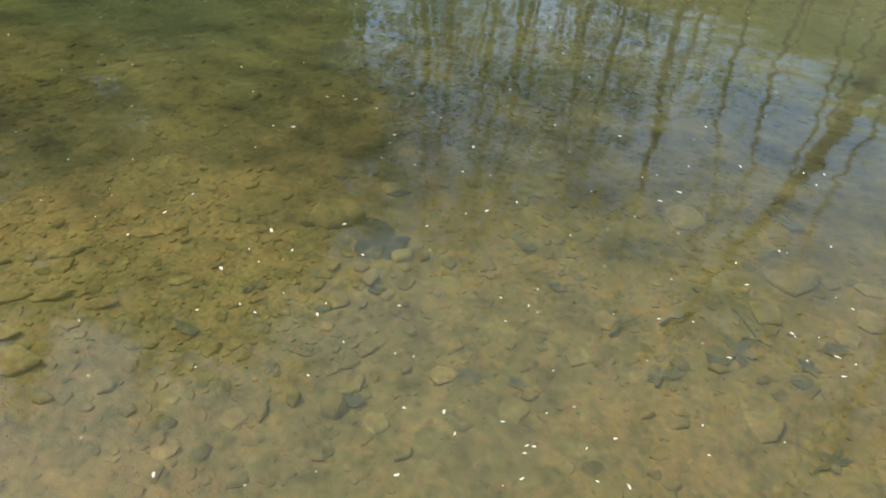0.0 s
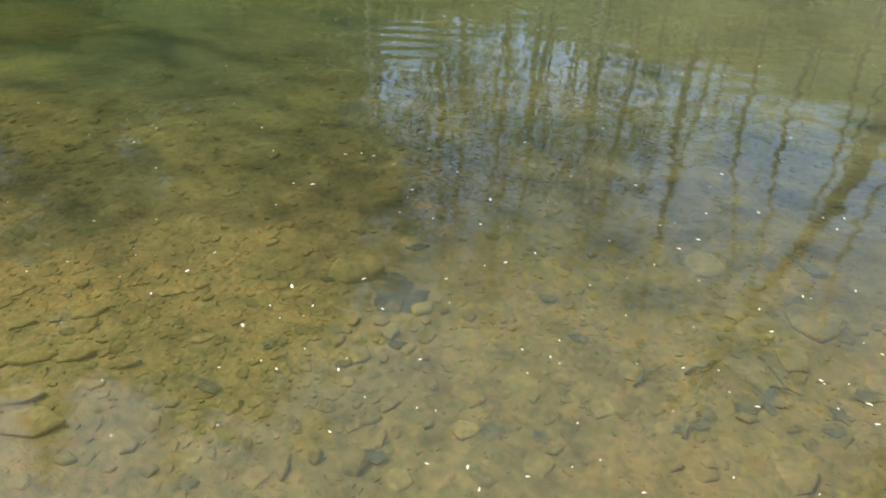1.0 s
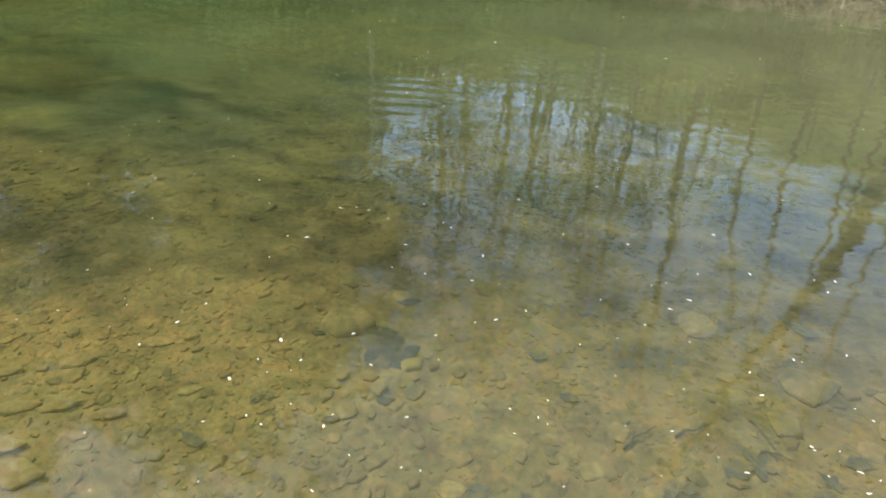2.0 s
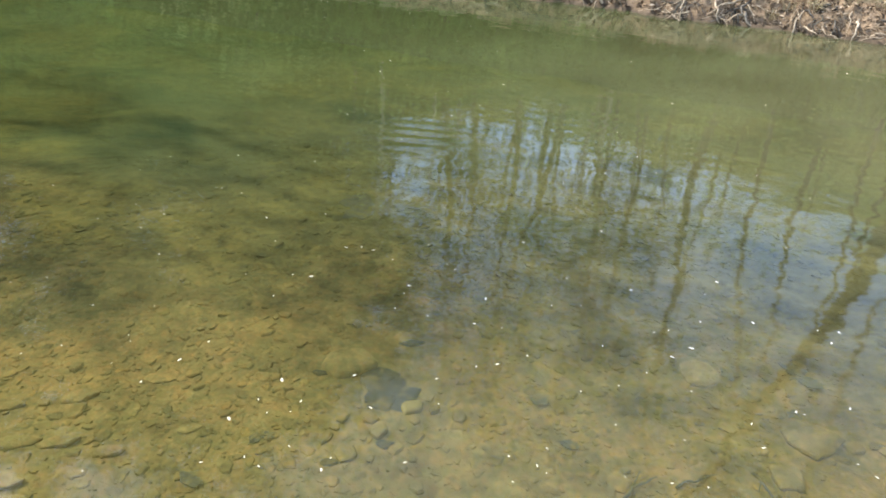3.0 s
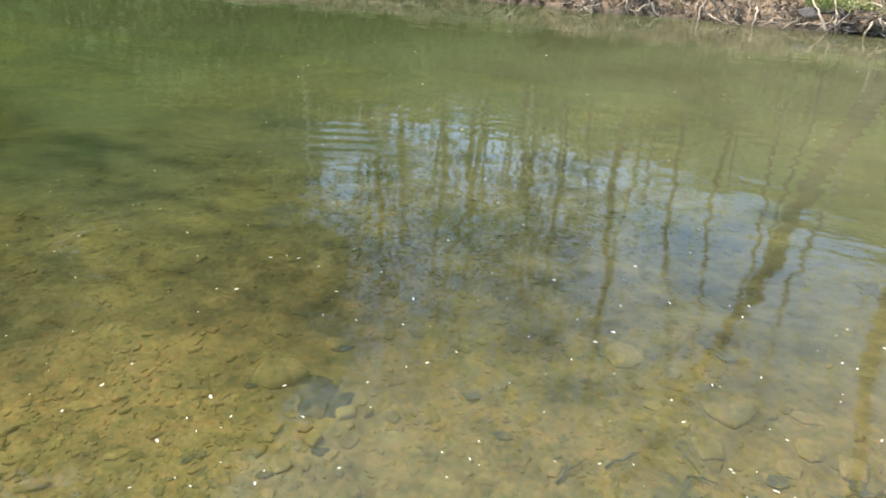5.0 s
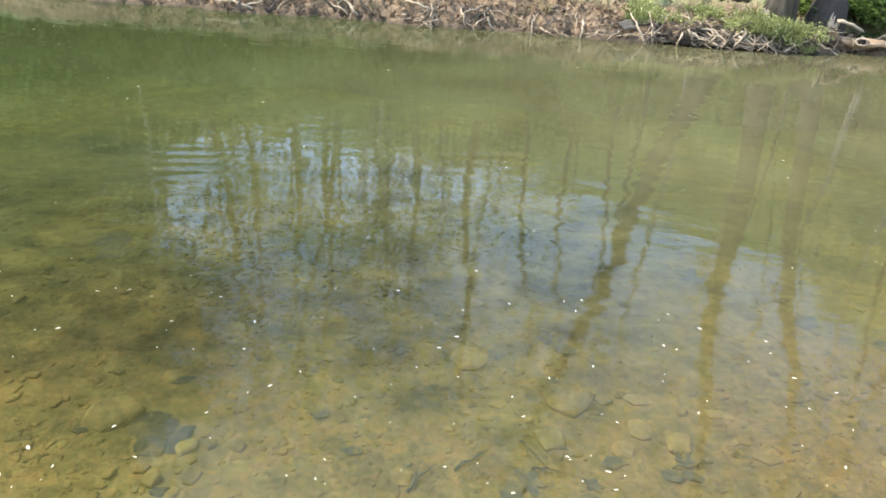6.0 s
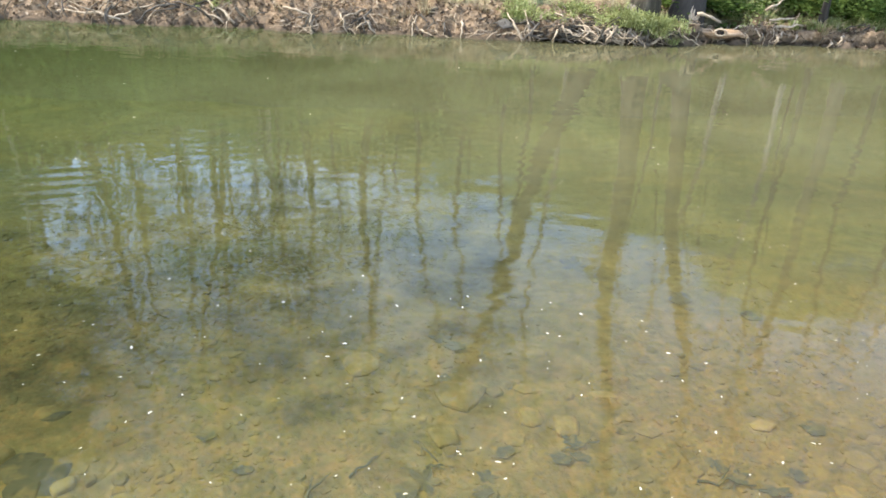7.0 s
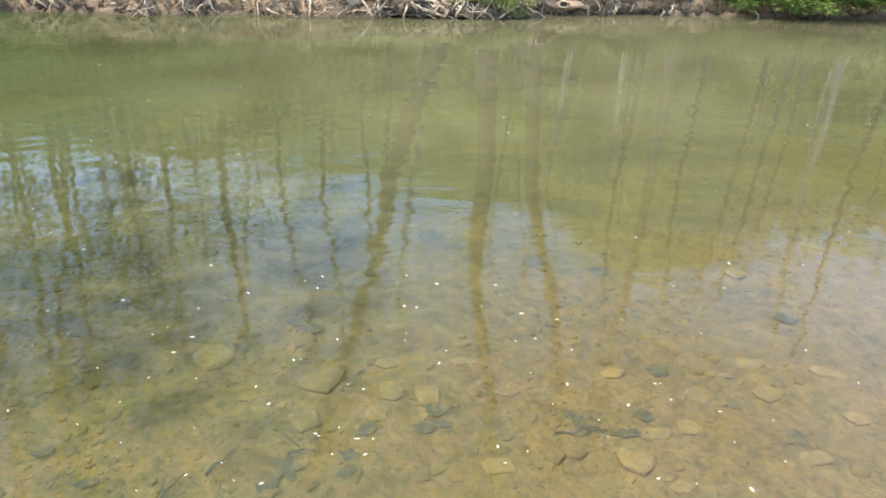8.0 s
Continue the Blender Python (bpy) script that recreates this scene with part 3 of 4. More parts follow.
SUNKEN = [(-0.27, 2.60, 0.08, 0.08, 27), (-0.79, 1.96, 0.07, 0.07, 31), (0.0, 2.51, 0.06, 0.06, 37), (0.02, 1.90, 0.12, 0.11, 32), (-0.03, 1.84, 0.10, 0.08, 80), (-0.64, 1.30, 0.07, 0.07, 39), (-0.51, 1.37, 0.07, 0.05, 31), (0.22, 1.89, 0.08, 0.06, 39), (0.28, 2.09, 0.08, 0.06, 34),
          (-0.06, 2.78, 0.11, 0.09, 36), (0.01, 2.73, 0.10, 0.08, 5), (-0.60, 1.84, 0.07, 0.05, 37), (-0.17, 1.64, 0.07, 0.05, 34), (-0.13, 1.68, 0.06, 0.05, 80), (-1.47, 1.20, 0.05, 0.04, 37), (-1.44, 1.23, 0.05, 0.04, 0), (-2.55, 2.96, 0.20, 0.18, 47), (-2.42, 2.82, 0.20, 0.15, 40), (0.52, 2.20, 0.10, 0.07, 13)]
SUNKEN_DOWN = [(0.48, 2.09, 0.08, 0.06, 9), (0.55, 2.12, 0.08, 0.05, 40), (1.10, 2.13, 0.10, 0.07, 11), (1.31, 2.18, 0.07, 0.07, 8), (1.45, 2.46, 0.09, 0.09, 13), (0.23, 1.96, 0.08, 0.06, 13), (1.04, 2.18, 0.08, 0.06, 14), (2.21, 2.91, 0.11, 0.12, 5), (1.21, 2.08, 0.11, 0.06, 0), (1.85, 2.08, 0.09, 0.07, 0),
               (-1.49, 0.95, 0.09, 0.05, 36), (0.36, 1.64, 0.11, 0.07, 35), (-0.87, 1.03, 0.06, 0.05, 35), (1.09, 3.45, 0.11, 0.13, 3), (0.55, 3.77, 0.16, 0.15, 4), (1.41, 3.32, 0.11, 0.08, 3)]
for i, p in enumerate(SUNKEN + SUNKEN_DOWN):
    sunken_leaf(i, *p)


# sunken twigs
def bent_stick(name, start, end, radius, sag, seed, material, label, category, group="", forks=0, sides=6, bow=0.0):
    r = random.Random(seed)
    a, b = Vector(start), Vector(end)
    side = (b - a).cross(Vector((0, 0, 1)))
    side = side.normalized() if side.length > 1e-3 else Vector((1, 0, 0))
    n = 7
    pts, rad = [], []
    for i in range(n):
        u = i / (n - 1)
        w = math.sin(math.pi * u)
        wob = (b - a).length * 0.09
        pts.append(a.lerp(b, u) + Vector((0, -bow * w, sag * w)) + side * (r.uniform(-wob, wob) * w) + Vector((0, 0, r.uniform(-wob, wob) * 0.6 * w)))
        rad.append(radius * (1 - 0.55 * u) * r.uniform(0.85, 1.15))
    pieces = [tube(pts, rad, sides, seed, 0.25)]
    for k in range(forks):
        i = r.randint(2, n - 3)
        d = (pts[i + 1] - pts[i]).normalized() + side * r.choice((-1, 1)) * r.uniform(0.5, 1.0) + Vector((0, 0, r.uniform(-0.2, 0.6)))
        l = (b - a).length * r.uniform(0.2, 0.4)
        pieces.append(tube([pts[i], pts[i] + d * l * 0.5, pts[i] + d * l + Vector((0, 0, r.uniform(-0.1, 0.1) * l))], [rad[i] * 0.7, rad[i] * 0.5, rad[i] * 0.2], 5, seed + k, 0.2))
    ob = new(name, sheet(name, *joined(*pieces), material, True))
    return tagged(ob, label, category, group)


for i, (x, y, l, turn) in enumerate(((-0.33, 1.80, 0.16, 70), (0.0, 2.05, 0.13, -40), (0.06, 1.98, 0.1, 15), (-0.2, 1.93, 0.14, 60), (0.55, 2.18, 0.16, 30), (1.05, 2.09, 0.2, 5), (-0.15, 1.66, 0.12, 88))):
    c, s = math.cos(radians(turn)) * l / 2, math.sin(radians(turn)) * l / 2
    bent_stick("sunken_twig", (x - c, y - s, bed_z(x - c, y - s) + 0.008), (x + c, y + s, bed_z(x + c, y + s) + 0.008), 0.006, 0.01, 900 + i, M_SUNK,
               "thin dark twig lying on the stream bed", "twig", "sunken twigs", 1)

# petals and bud scales that float on the water
def petal_mesh(seed):
    r = np.random.default_rng(seed)
    n, verts = 7, []
    for z in (0.0035, 0.0005):
        for k in range(n):
            a = 2 * math.pi * k / n
            rad = r.uniform(0.22, 0.5)
            verts.append((math.cos(a) * rad * 1.2, math.sin(a) * rad * 0.55 + 0.25 * math.cos(a) ** 2 * rad, z + 0.12 * rad * rad * (z > 0.001)))
    faces = [tuple(range(n)), tuple(range(n, 2 * n))[::-1]] + [(k, n + k, n + (k + 1) % n, (k + 1) % n) for k in range(n)]
    return sheet("floating_petal", verts, faces, M_PETAL)


PETAL = [petal_mesh(500 + i) for i in range(6)]


def petal(x, y, size):
    ob = new("floating_petal", random.choice(PETAL))
    ob.matrix_basis = pose(x, y, 0.0005, random.uniform(-8, 8), random.uniform(-8, 8), random.uniform(0, 360)) @ Matrix.Diagonal((size, size, size * 0.8, 1))
    return tagged(ob, "small cream petal floating on the water", "petal", "petals afloat")


DRIFT_A = [(-2.05, 1.69), (-1.90, 1.81), (-1.83, 1.85), (-2.17, 1.97), (-2.38, 2.11), (-2.81, 1.83), (-2.77, 1.82), (-2.96, 1.80), (-1.78, 2.19), (-1.84, 2.18), (-1.89, 2.13), (-1.62, 2.39), (-1.66, 2.18), (-1.47, 2.05), (-1.45, 1.99), (-1.17, 2.17), (-1.11, 1.99), (-1.28, 1.92), (-1.41, 1.88), (-0.73, 2.62), (-0.47, 2.79), (-0.46, 2.93), (-0.25, 2.70), (-0.42, 2.57), (-0.50, 2.43), (-0.54, 2.38), (-0.66, 2.17), (-0.39, 2.37), (-0.43, 2.27), (-0.85, 1.94), (-0.91, 1.83), (-0.96, 1.77), (-0.47, 2.12), (-0.52, 1.99), (-0.31, 2.12), (-0.61, 1.88), (-1.26, 1.47), (-1.43, 1.30), (-1.35, 1.16)]
DRIFT_B = [(-1.78, 1.01), (-1.94, 1.01), (-1.78, 1.16), (-2.31, 1.17), (-2.16, 0.96), (-2.04, 1.14), (-2.00, 1.12), (-2.63, 1.17), (-2.22, 0.85), (-0.95, 1.53), (-1.11, 1.38), (-0.88, 1.26), (-1.26, 0.99), (-1.19, 1.10), (-1.05, 1.09), (-1.06, 1.14), (-0.45, 1.80), (-0.34, 1.61), (-0.65, 1.47), (-0.53, 1.48), (-0.25, 1.87), (-1.97, 6.21), (-3.44, 2.12), (-5.76, 3.31), (-4.78, 4.24), (-3.88, 4.92), (-4.49, 4.49), (-7.52, 4.49), (-4.22, 6.72), (-3.00, 7.49), (-2.02, 7.03), (-1.34, 0.90), (-1.57, 0.68), (-1.42, 1.07), (-1.03, 1.63)]
DRIFT_C = [(0.11, 5.32), (-0.10, 4.80), (0.29, 7.35), (3.45, 7.20), (3.14, 4.59), (0.62, 4.50), (-0.04, 1.99), (-0.10, 2.08), (0.21, 2.10), (0.15, 2.37), (0.03, 2.24), (0.03, 2.75), (-0.03, 2.81), (0.04, 2.85), (0.37, 2.81), (0.54, 2.81), (0.40, 2.62), (0.45, 2.61), (0.41, 2.42), (0.72, 2.63), (0.80, 2.81), (0.91, 2.40), (0.83, 2.38), (0.88, 2.58), (1.02, 2.54), (1.04, 2.33), (0.98, 2.12), (0.53, 2.23), (0.56, 2.31), (0.86, 2.18)]
DRIFT_D = [(0.13, 1.85), (0.14, 1.84), (0.20, 1.88), (0.19, 1.76), (0.31, 1.83), (0.26, 1.83), (0.29, 1.76), (-0.22, 1.67), (0.0, 1.64), (1.05, 1.93), (1.06, 1.85), (0.91, 2.01), (1.17, 2.01), (1.33, 2.04), (1.32, 2.13), (1.30, 2.13), (0.70, 1.80), (0.79, 1.78), (1.17, 1.67), (1.59, 2.46), (1.83, 2.83), (1.95, 3.07), (1.44, 1.63), (1.47, 1.83), (1.48, 1.98), (1.66, 2.66), (1.57, 3.33), (1.32, 3.27), (1.81, 3.41)]
DRIFT_E = [(-0.65, 0.96), (-0.56, 1.01), (-0.42, 1.07), (-0.34, 1.16), (-0.29, 1.22), (-0.33, 1.02), (-0.32, 1.05), (-0.21, 1.12), (-0.55, 0.79), (-0.50, 0.97), (-0.33, 0.91), (0.01, 1.36), (0.05, 1.28), (-0.19, 1.49), (-0.08, 1.65), (-0.39, 1.30), (-0.73, 1.12), (-0.92, 1.05), (-0.92, 0.90), (-1.20, 0.99), (-1.18, 0.75), (-1.38, 0.57), (-1.23, 0.44), (-1.01, 0.47), (-0.82, 0.57), (-0.71, 0.69), (0.20, 1.43), (-0.13, 1.72), (-0.59, 1.39), (-0.15, 1.05), (-0.08, 1.08)]
for spots in (DRIFT_A, DRIFT_B, DRIFT_C, DRIFT_D, DRIFT_E):
    for x, y in spots:
        petal(x, y, random.choice((0.008, 0.010, 0.012, 0.015, 0.020)) * (0.85 if spots is DRIFT_E else 1.0))
for k in range(130):
    petal(random.uniform(-3.6, 2.8), random.uniform(0.9, 4.6), random.uniform(0.007, 0.014))
for k in range(40):
    petal(random.uniform(-6.5, 4.5), random.uniform(4.5, 8.0), random.uniform(0.014, 0.026))

# ---- roots and sticks along the waterline ----
def on_bank(x, d, up=0.0):
    return Vector((x, bank_y(x, d), bank_z(x, d) + up))


r = random.Random(21)
ROOT_LABEL = "bleached crooked root hanging from the earth bank"
STICK_LABEL = "pale dead stick lying against the bank"
# roots hang in clusters where the turf is undercut: middle, half width, how many
CLUSTERS = [(-6.2, 0.5, 9), (-5.2, 0.4, 12), (-4.4, 0.25, 8), (-3.8, 0.25, 9), (-2.72, 0.1, 13), (-2.2, 0.16, 14), (-1.46, 0.08, 5), (-1.15, 0.14, 8), (-0.8, 0.2, 4), (-0.4, 0.12, 5), (0.0, 0.12, 11),
            (0.42, 0.2, 20), (0.8, 0.2, 23), (1.15, 0.2, 18), (1.6, 0.2, 13), (1.95, 0.12, 7), (2.4, 0.3, 8), (3.3, 0.3, 9), (4.2, 0.5, 12), (5.6, 0.9, 12)]
k = 0
for mid, half, count in CLUSTERS:
    for i in range(int(1.4 * count)):
        x = mid + r.gauss(0, 0.6) * half
        d = r.uniform(0.13, 0.36)
        thick = r.choice((0.004, 0.006, 0.008, 0.012, 0.018))
        kind = r.random()
        if kind < 0.4:
            # arches out of the lip and down to the water
            xe = x + r.uniform(-0.18, 0.18)
            a, b = on_bank(x, d, -0.01), Vector((xe, shore(xe) + r.uniform(-0.06, 0.04), -0.03 + r.choice((0, 0, 0.06))))
            bent_stick("root", a, b, thick, r.uniform(0.0, 0.04), 1000 + k, r.choice((M_ROOT, M_ROOT, M_BARK, M_MID_BARK)), ROOT_LABEL, "root", "roots along the waterline", r.choice((0, 0, 1)), 5, r.uniform(0.06, 0.2))
        else:
            xe = x + r.choice((-1, 1)) * r.uniform(0.15, 0.45)
            a, b = on_bank(x, d, 0.0), on_bank(xe, max(0.05, d + r.uniform(-0.22, 0.05)), r.uniform(-0.02, 0.04))
            bent_stick("root", a, b, thick, r.uniform(-0.02, 0.06), 1000 + k, r.choice((M_ROOT, M_BARK, M_MID_BARK)), "pale root creeping along the earth bank", "root", "roots along the waterline", r.choice((0, 0, 1)), 5, r.uniform(0.0, 0.06))
        k += 1


def bank_point(x, out, z):
    return Vector((x, shore(x) + out, z))


STICKS = [(-3.72, 0.02, 0.05, -4.15, 0.3, 0.32, 0.020), (-3.85, 0.03, 0.05, -4.25, 0.3, 0.22, 0.014), (-5.05, 0.0, 0.06, -5.9, 0.05, 0.12, 0.019), (-5.2, 0.0, 0.04, -4.6, 0.3, 0.28, 0.017), (-2.69, -0.04, -0.02, -2.75, 0.12, 0.28, 0.014),
          (-1.47, -0.05, -0.02, -1.43, 0.1, 0.24, 0.012), (-0.05, -0.05, -0.02, -0.3, 0.12, 0.32, 0.018), (0.03, -0.06, -0.02, -0.08, 0.1, 0.36, 0.014), (0.86, -0.03, 0.08, 0.30, 0.1, 0.33, 0.020), (0.95, -0.04, 0.07, 0.45, 0.08, 0.22, 0.016), (0.9, -0.03, 0.02, 0.6, 0.1, 0.3, 0.013),
          (0.87, -0.05, 0.07, 1.2, 0.06, 0.27, 0.018), (1.22, -0.06, -0.02, 1.2, 0.08, 0.24, 0.019), (1.58, -0.08, 0.02, 1.92, 0.02, 0.16, 0.021), (1.9, 0.0, 0.12, 1.96, 0.06, 0.26, 0.018), (2.16, 0.08, 0.38, 2.52, 0.02, 0.27, 0.026), (3.15, 0.2, 0.42, 3.5, 0.25, 0.62, 0.018), (3.3, 0.1, 0.2, 3.75, 0.15, 0.24, 0.024), (3.2, 0.1, 0.3, 3.6, 0.2, 0.33, 0.02)]
for i, (xa, da, za, xb, db, zb, rad) in enumerate(STICKS):
    bent_stick("stick", bank_point(xa, da, za), bank_point(xb, db, zb), rad, 0.03, 1500 + i, M_ROOT, STICK_LABEL, "stick", "sticks on the bank", i % 3, 7, 0.05)

# a hollow piece of driftwood wedged at the waterline
log = new("driftwood")
log.location = bank_point(2.45, -0.02, 0.13)
core = [Vector((-0.42, 0.05, 0.10)), Vector((-0.25, 0.01, 0.05)), Vector((-0.05, 0.0, 0.0)), Vector((0.15, 0.0, 0.01)), Vector((0.3, 0.03, 0.02)), Vector((0.42, 0.08, -0.03))]
part("trunk", sheet("trunk", *tube(core, [0.02, 0.035, 0.052, 0.055, 0.048, 0.02], 10, 4, 0.45), M_DRIFT, True), log)
ring = [Vector((0.06 + 0.075 * math.cos(t), -0.055 - 0.012 * math.sin(2 * t), 0.03 + 0.042 * math.sin(t))) for t in (2 * math.pi * c / 14 for c in range(15))]
part("knot_rim", sheet("knot_rim", *tube(ring, [0.014] * 15, 6, 3, 0.2), M_ROOT, True), log, "pale rim round a hollow")
# a closed plug; the shade inside the hole is put into its dark colour
bowl = [Vector((0.06, -0.058, 0.03)), Vector((0.06, -0.04, 0.03)), Vector((0.06, -0.01, 0.03))]
part("hollow", sheet("hollow", *tube(bowl, [0.045, 0.045, 0.03], 12), M_HOLE_SHADE, True), log, "dark plug with the hollow's shade in its colour")
tagged(log, "orange-tan hollow driftwood wedged against the bank", "driftwood")

# the root plate that lies bare beside the grass
plate = rock_mesh("root_plate", 611, 0.3, 4)
plate.materials[0] = M_MID_BARK
ob = new("root_plate", plate)
ob.matrix_basis = Matrix.Translation(bank_point(-0.3, 0.0, 0.2)) @ pose(0, 0, 0, 50, 20, 10) @ Matrix.Diagonal((0.3, 0.2, 0.1, 1))
tagged(ob, "weathered grey root plate bare in the bank", "root")

# a split, pointed snag that stands beside the driftwood
snag = [tube([(0.02 * k, 0, -0.1), (0.015 * k, 0.01, 0.10), (0.05 * k, 0.0, 0.22), (0.04 * k + 0.02, 0.02, 0.34 - 0.05 * k)], [0.055, 0.05, 0.034, 0.004], 7, 31 + k, 0.3) for k in (-1, 0, 2)]
ob = new("snag", sheet("snag", *joined(*snag), M_ROOT, True))
ob.matrix_basis = Matrix.Translation(bank_point(2.12, 0.16, 0.2)) @ Matrix.Scale(0.7, 4)
tagged(ob, "split pointed stump of bleached wood on the bank", "stump")

# a stump added behind it, standing in for the shaded gap between the trunks
ob = new("stump", sheet("stump", *tube([(0, 0, -0.15), (0, 0, 0.0), (0.01, 0, 0.2), (0.02, 0.01, 0.5), (0.05, 0.02, 0.72), (0.09, 0.02, 0.86)], [0.36, 0.31, 0.26, 0.235, 0.19, 0.03], 14, 77, 0.3), M_SHADE_BARK, True))
ob.location = on_bank(2.05, 0.5)
tagged(ob, "dark stump shape standing in for the shaded gap between trunks", "stump")

# bare roots tangled under the turf's edge
for i in range(74):
    x = r.choice((r.uniform(0.15, 2.15), r.uniform(0.2, 1.3), r.uniform(-3.0, 0.2)))
    small = 0.6 if x < 0.1 else 1.0
    run = r.choice((-1, 1)) * r.uniform(0.12, 0.5) * small
    high, low = r.uniform(0.08, 0.23) * small, r.uniform(-0.03, 0.10)
    bent_stick("root", bank_point(x, r.uniform(-0.06, 0.1), high), bank_point(x + run, r.uniform(-0.16, -0.02), low), r.choice((0.007, 0.010, 0.014, 0.019)) * small, r.uniform(-0.03, 0.03), 1300 + i, r.choice((M_ROOT, M_ROOT, M_MID_BARK)),
               "bare pale root tangled under the turf's edge", "root", "roots along the waterline", i % 3 == 0, 6, r.uniform(0.0, 0.05))

# clods of earth on the bank
CLODS = [rock_mesh("clod", 640 + i, 0.55, 7) for i in range(3)]
for me in CLODS:
    me.materials[0] = M_MUD
for i in range(290):
    x, d = r.uniform(-5.5, 5), r.choice((r.uniform(0.0, 0.12), r.uniform(0.1, 0.8)))
    ob = new("clod", CLODS[i % 3])
    s = r.uniform(0.02, 0.09)
    ob.matrix_basis = Matrix.Translation(on_bank(x, d, s * 0.1)) @ pose(0, 0, 0, r.uniform(0, 30), r.uniform(0, 30), r.uniform(0, 360)) @ Matrix.Diagonal((s, s * 0.8, s, 1))
    tagged(ob, "crumbled lump of dry brown earth", "clod", "clods on the bank")


# fallen leaves strewn over the bank
q = np.random.default_rng(31)
verts, faces = [], []
for i in range(9000):
    x, d = q.uniform(-7, 8), abs(q.normal(0.3, 0.4)) + 0.02
    c = np.array(on_bank(x, d, 0.012))
    u = q.normal(0, 1, 3); u[2] *= 0.5; u /= np.linalg.norm(u)
    w = np.cross(u, (q.normal(0, 0.4), q.normal(0, 0.4), 1)); w /= np.linalg.norm(w)
    s = q.uniform(0.010, 0.042)
    o = len(verts)
    verts += [c - u * s, c + w * s * 0.5 + (0, 0, 0.012), c + u * s + (0, 0, 0.01), c - w * s * 0.5 + (0, 0, 0.012)]
    faces += [(o, o + 1, o + 2), (o, o + 2, o + 3)]
tagged(new("leaf_litter", sheet("leaf_litter", verts, faces, M_LITTER)), "dry brown fallen leaves strewn over the bank", "leaf litter", kind="stuff")


# ---- grass on the bank ----
def tuft_mesh(name, seed, blades, height, spread, material):
    q = np.random.default_rng(seed)
    verts, faces = [], []
    for i in range(blades):
        a, rad = q.uniform(0, 6.283), spread * math.sqrt(q.uniform(0, 1))
        base = np.array((math.cos(a) * rad, math.sin(a) * rad, -0.02))
        lean = np.array((math.cos(a + q.normal(0, 0.8)), math.sin(a + q.normal(0, 0.8)), 0)) * q.uniform(0.15, 0.9)
        h, w = height * q.uniform(0.5, 1.15), q.uniform(0.003, 0.007)
        side = np.array((-lean[1], lean[0], 0)); side = side / np.linalg.norm(side) * w
        mid, tip = base + lean * h * 0.35 + np.array((0, 0, h * 0.62)), base + lean * h + np.array((0, 0, h * q.uniform(0.55, 1.0)))
        o = len(verts)
        verts += [base - side, base + side, mid + side * 0.8, mid - side * 0.8, tip]
        faces += [(o, o + 1, o + 2, o + 3), (o + 3, o + 2, o + 4)]
    return sheet(name, verts, faces, material)


HERBS = []
GREEN = [tuft_mesh("grass_tuft", 700 + i, 170, 0.19, 0.15, M_GRASS) for i in range(4)]
DRY = [tuft_mesh("dry_tuft", 720 + i, 60, 0.2, 0.1, M_DRY) for i in range(3)]


def herb(x, d, size):
    c = np.array(on_bank(x, d))
    HERBS.extend(c + np.array((r.gauss(0, 0.08), r.gauss(0, 0.08), r.uniform(0.0, 0.09))) * size for k in range(7))


def tuft(x, d, size, dry=False):
    ob = new("dry_tuft" if dry else "grass_tuft", r.choice(DRY if dry else GREEN))
    ob.matrix_basis = Matrix.Translation(on_bank(x, d)) @ pose(0, 0, 0, r.uniform(-5, 25), 0, r.uniform(-40, 40)) @ Matrix.Scale(size, 4)
    if dry:
        return tagged(ob, "withered straw-coloured grass on the bank", "grass", "withered tufts on the bank")
    return tagged(ob, "fresh green grass tuft on the earth bank", "grass", "grass tufts on the bank")


for x0, x1, d0, d1, count in ((-0.35, 1.75, 0.24, 0.75, 46), (0.1, 1.9, 0.15, 0.24, 10), (1.2, 2.0, 0.2, 0.5, 14), (2.3, 3.3, 0.5, 1.1, 16), (4.2, 9.5, 0.4, 2.4, 110), (2.9, 7.5, 0.2, 0.9, 60), (-4.3, -4.0, 0.1, 0.4, 4), (-6, 0, 0.9, 1.6, 26)):
    for i in range(count):
        x, d = r.uniform(x0, x1), r.uniform(d0, d1)
        if n3(x, d, 3.0, 2.6) > 0.25:
            continue
        if 1.3 < x < 1.9 and d > 0.28:
            d *= 0.5
        if x > 4.2 or r.random() < 0.4:
            tuft(x, d, r.uniform(0.5, 1.1))
        else:
            herb(x, d, r.uniform(0.6, 1.4))
            herb(x + r.uniform(-0.2, 0.2), d * r.uniform(0.7, 1.1), r.uniform(0.5, 1.2))
tagged(new("herbs", sheet("herbs", *leaves(np.random.default_rng(741), HERBS, 90 * len(HERBS) // 7, 0.021, 0.032), M_GRASS)), "low leafy green herbs over the turf of the bank", "herbs", kind="stuff")
for i in range(60):
    tuft(r.uniform(-6, 5), r.uniform(0.15, 1.0), r.uniform(0.5, 1.0), True)

# ---- trees ----
EYE = Vector((0.37, 0.10, 0))


def spot(az, dist):
    """A place on the ground that lies az degrees to the left of straight ahead."""
    return Vector((EYE.x - math.sin(radians(az)) * dist, EYE.y + math.cos(radians(az)) * dist, 0))


def ground_at(p):
    if p.y < SLANT * p.x:
        return 0.6
    d = p.y - shore(p.x)
    return bank_z(p.x, d)


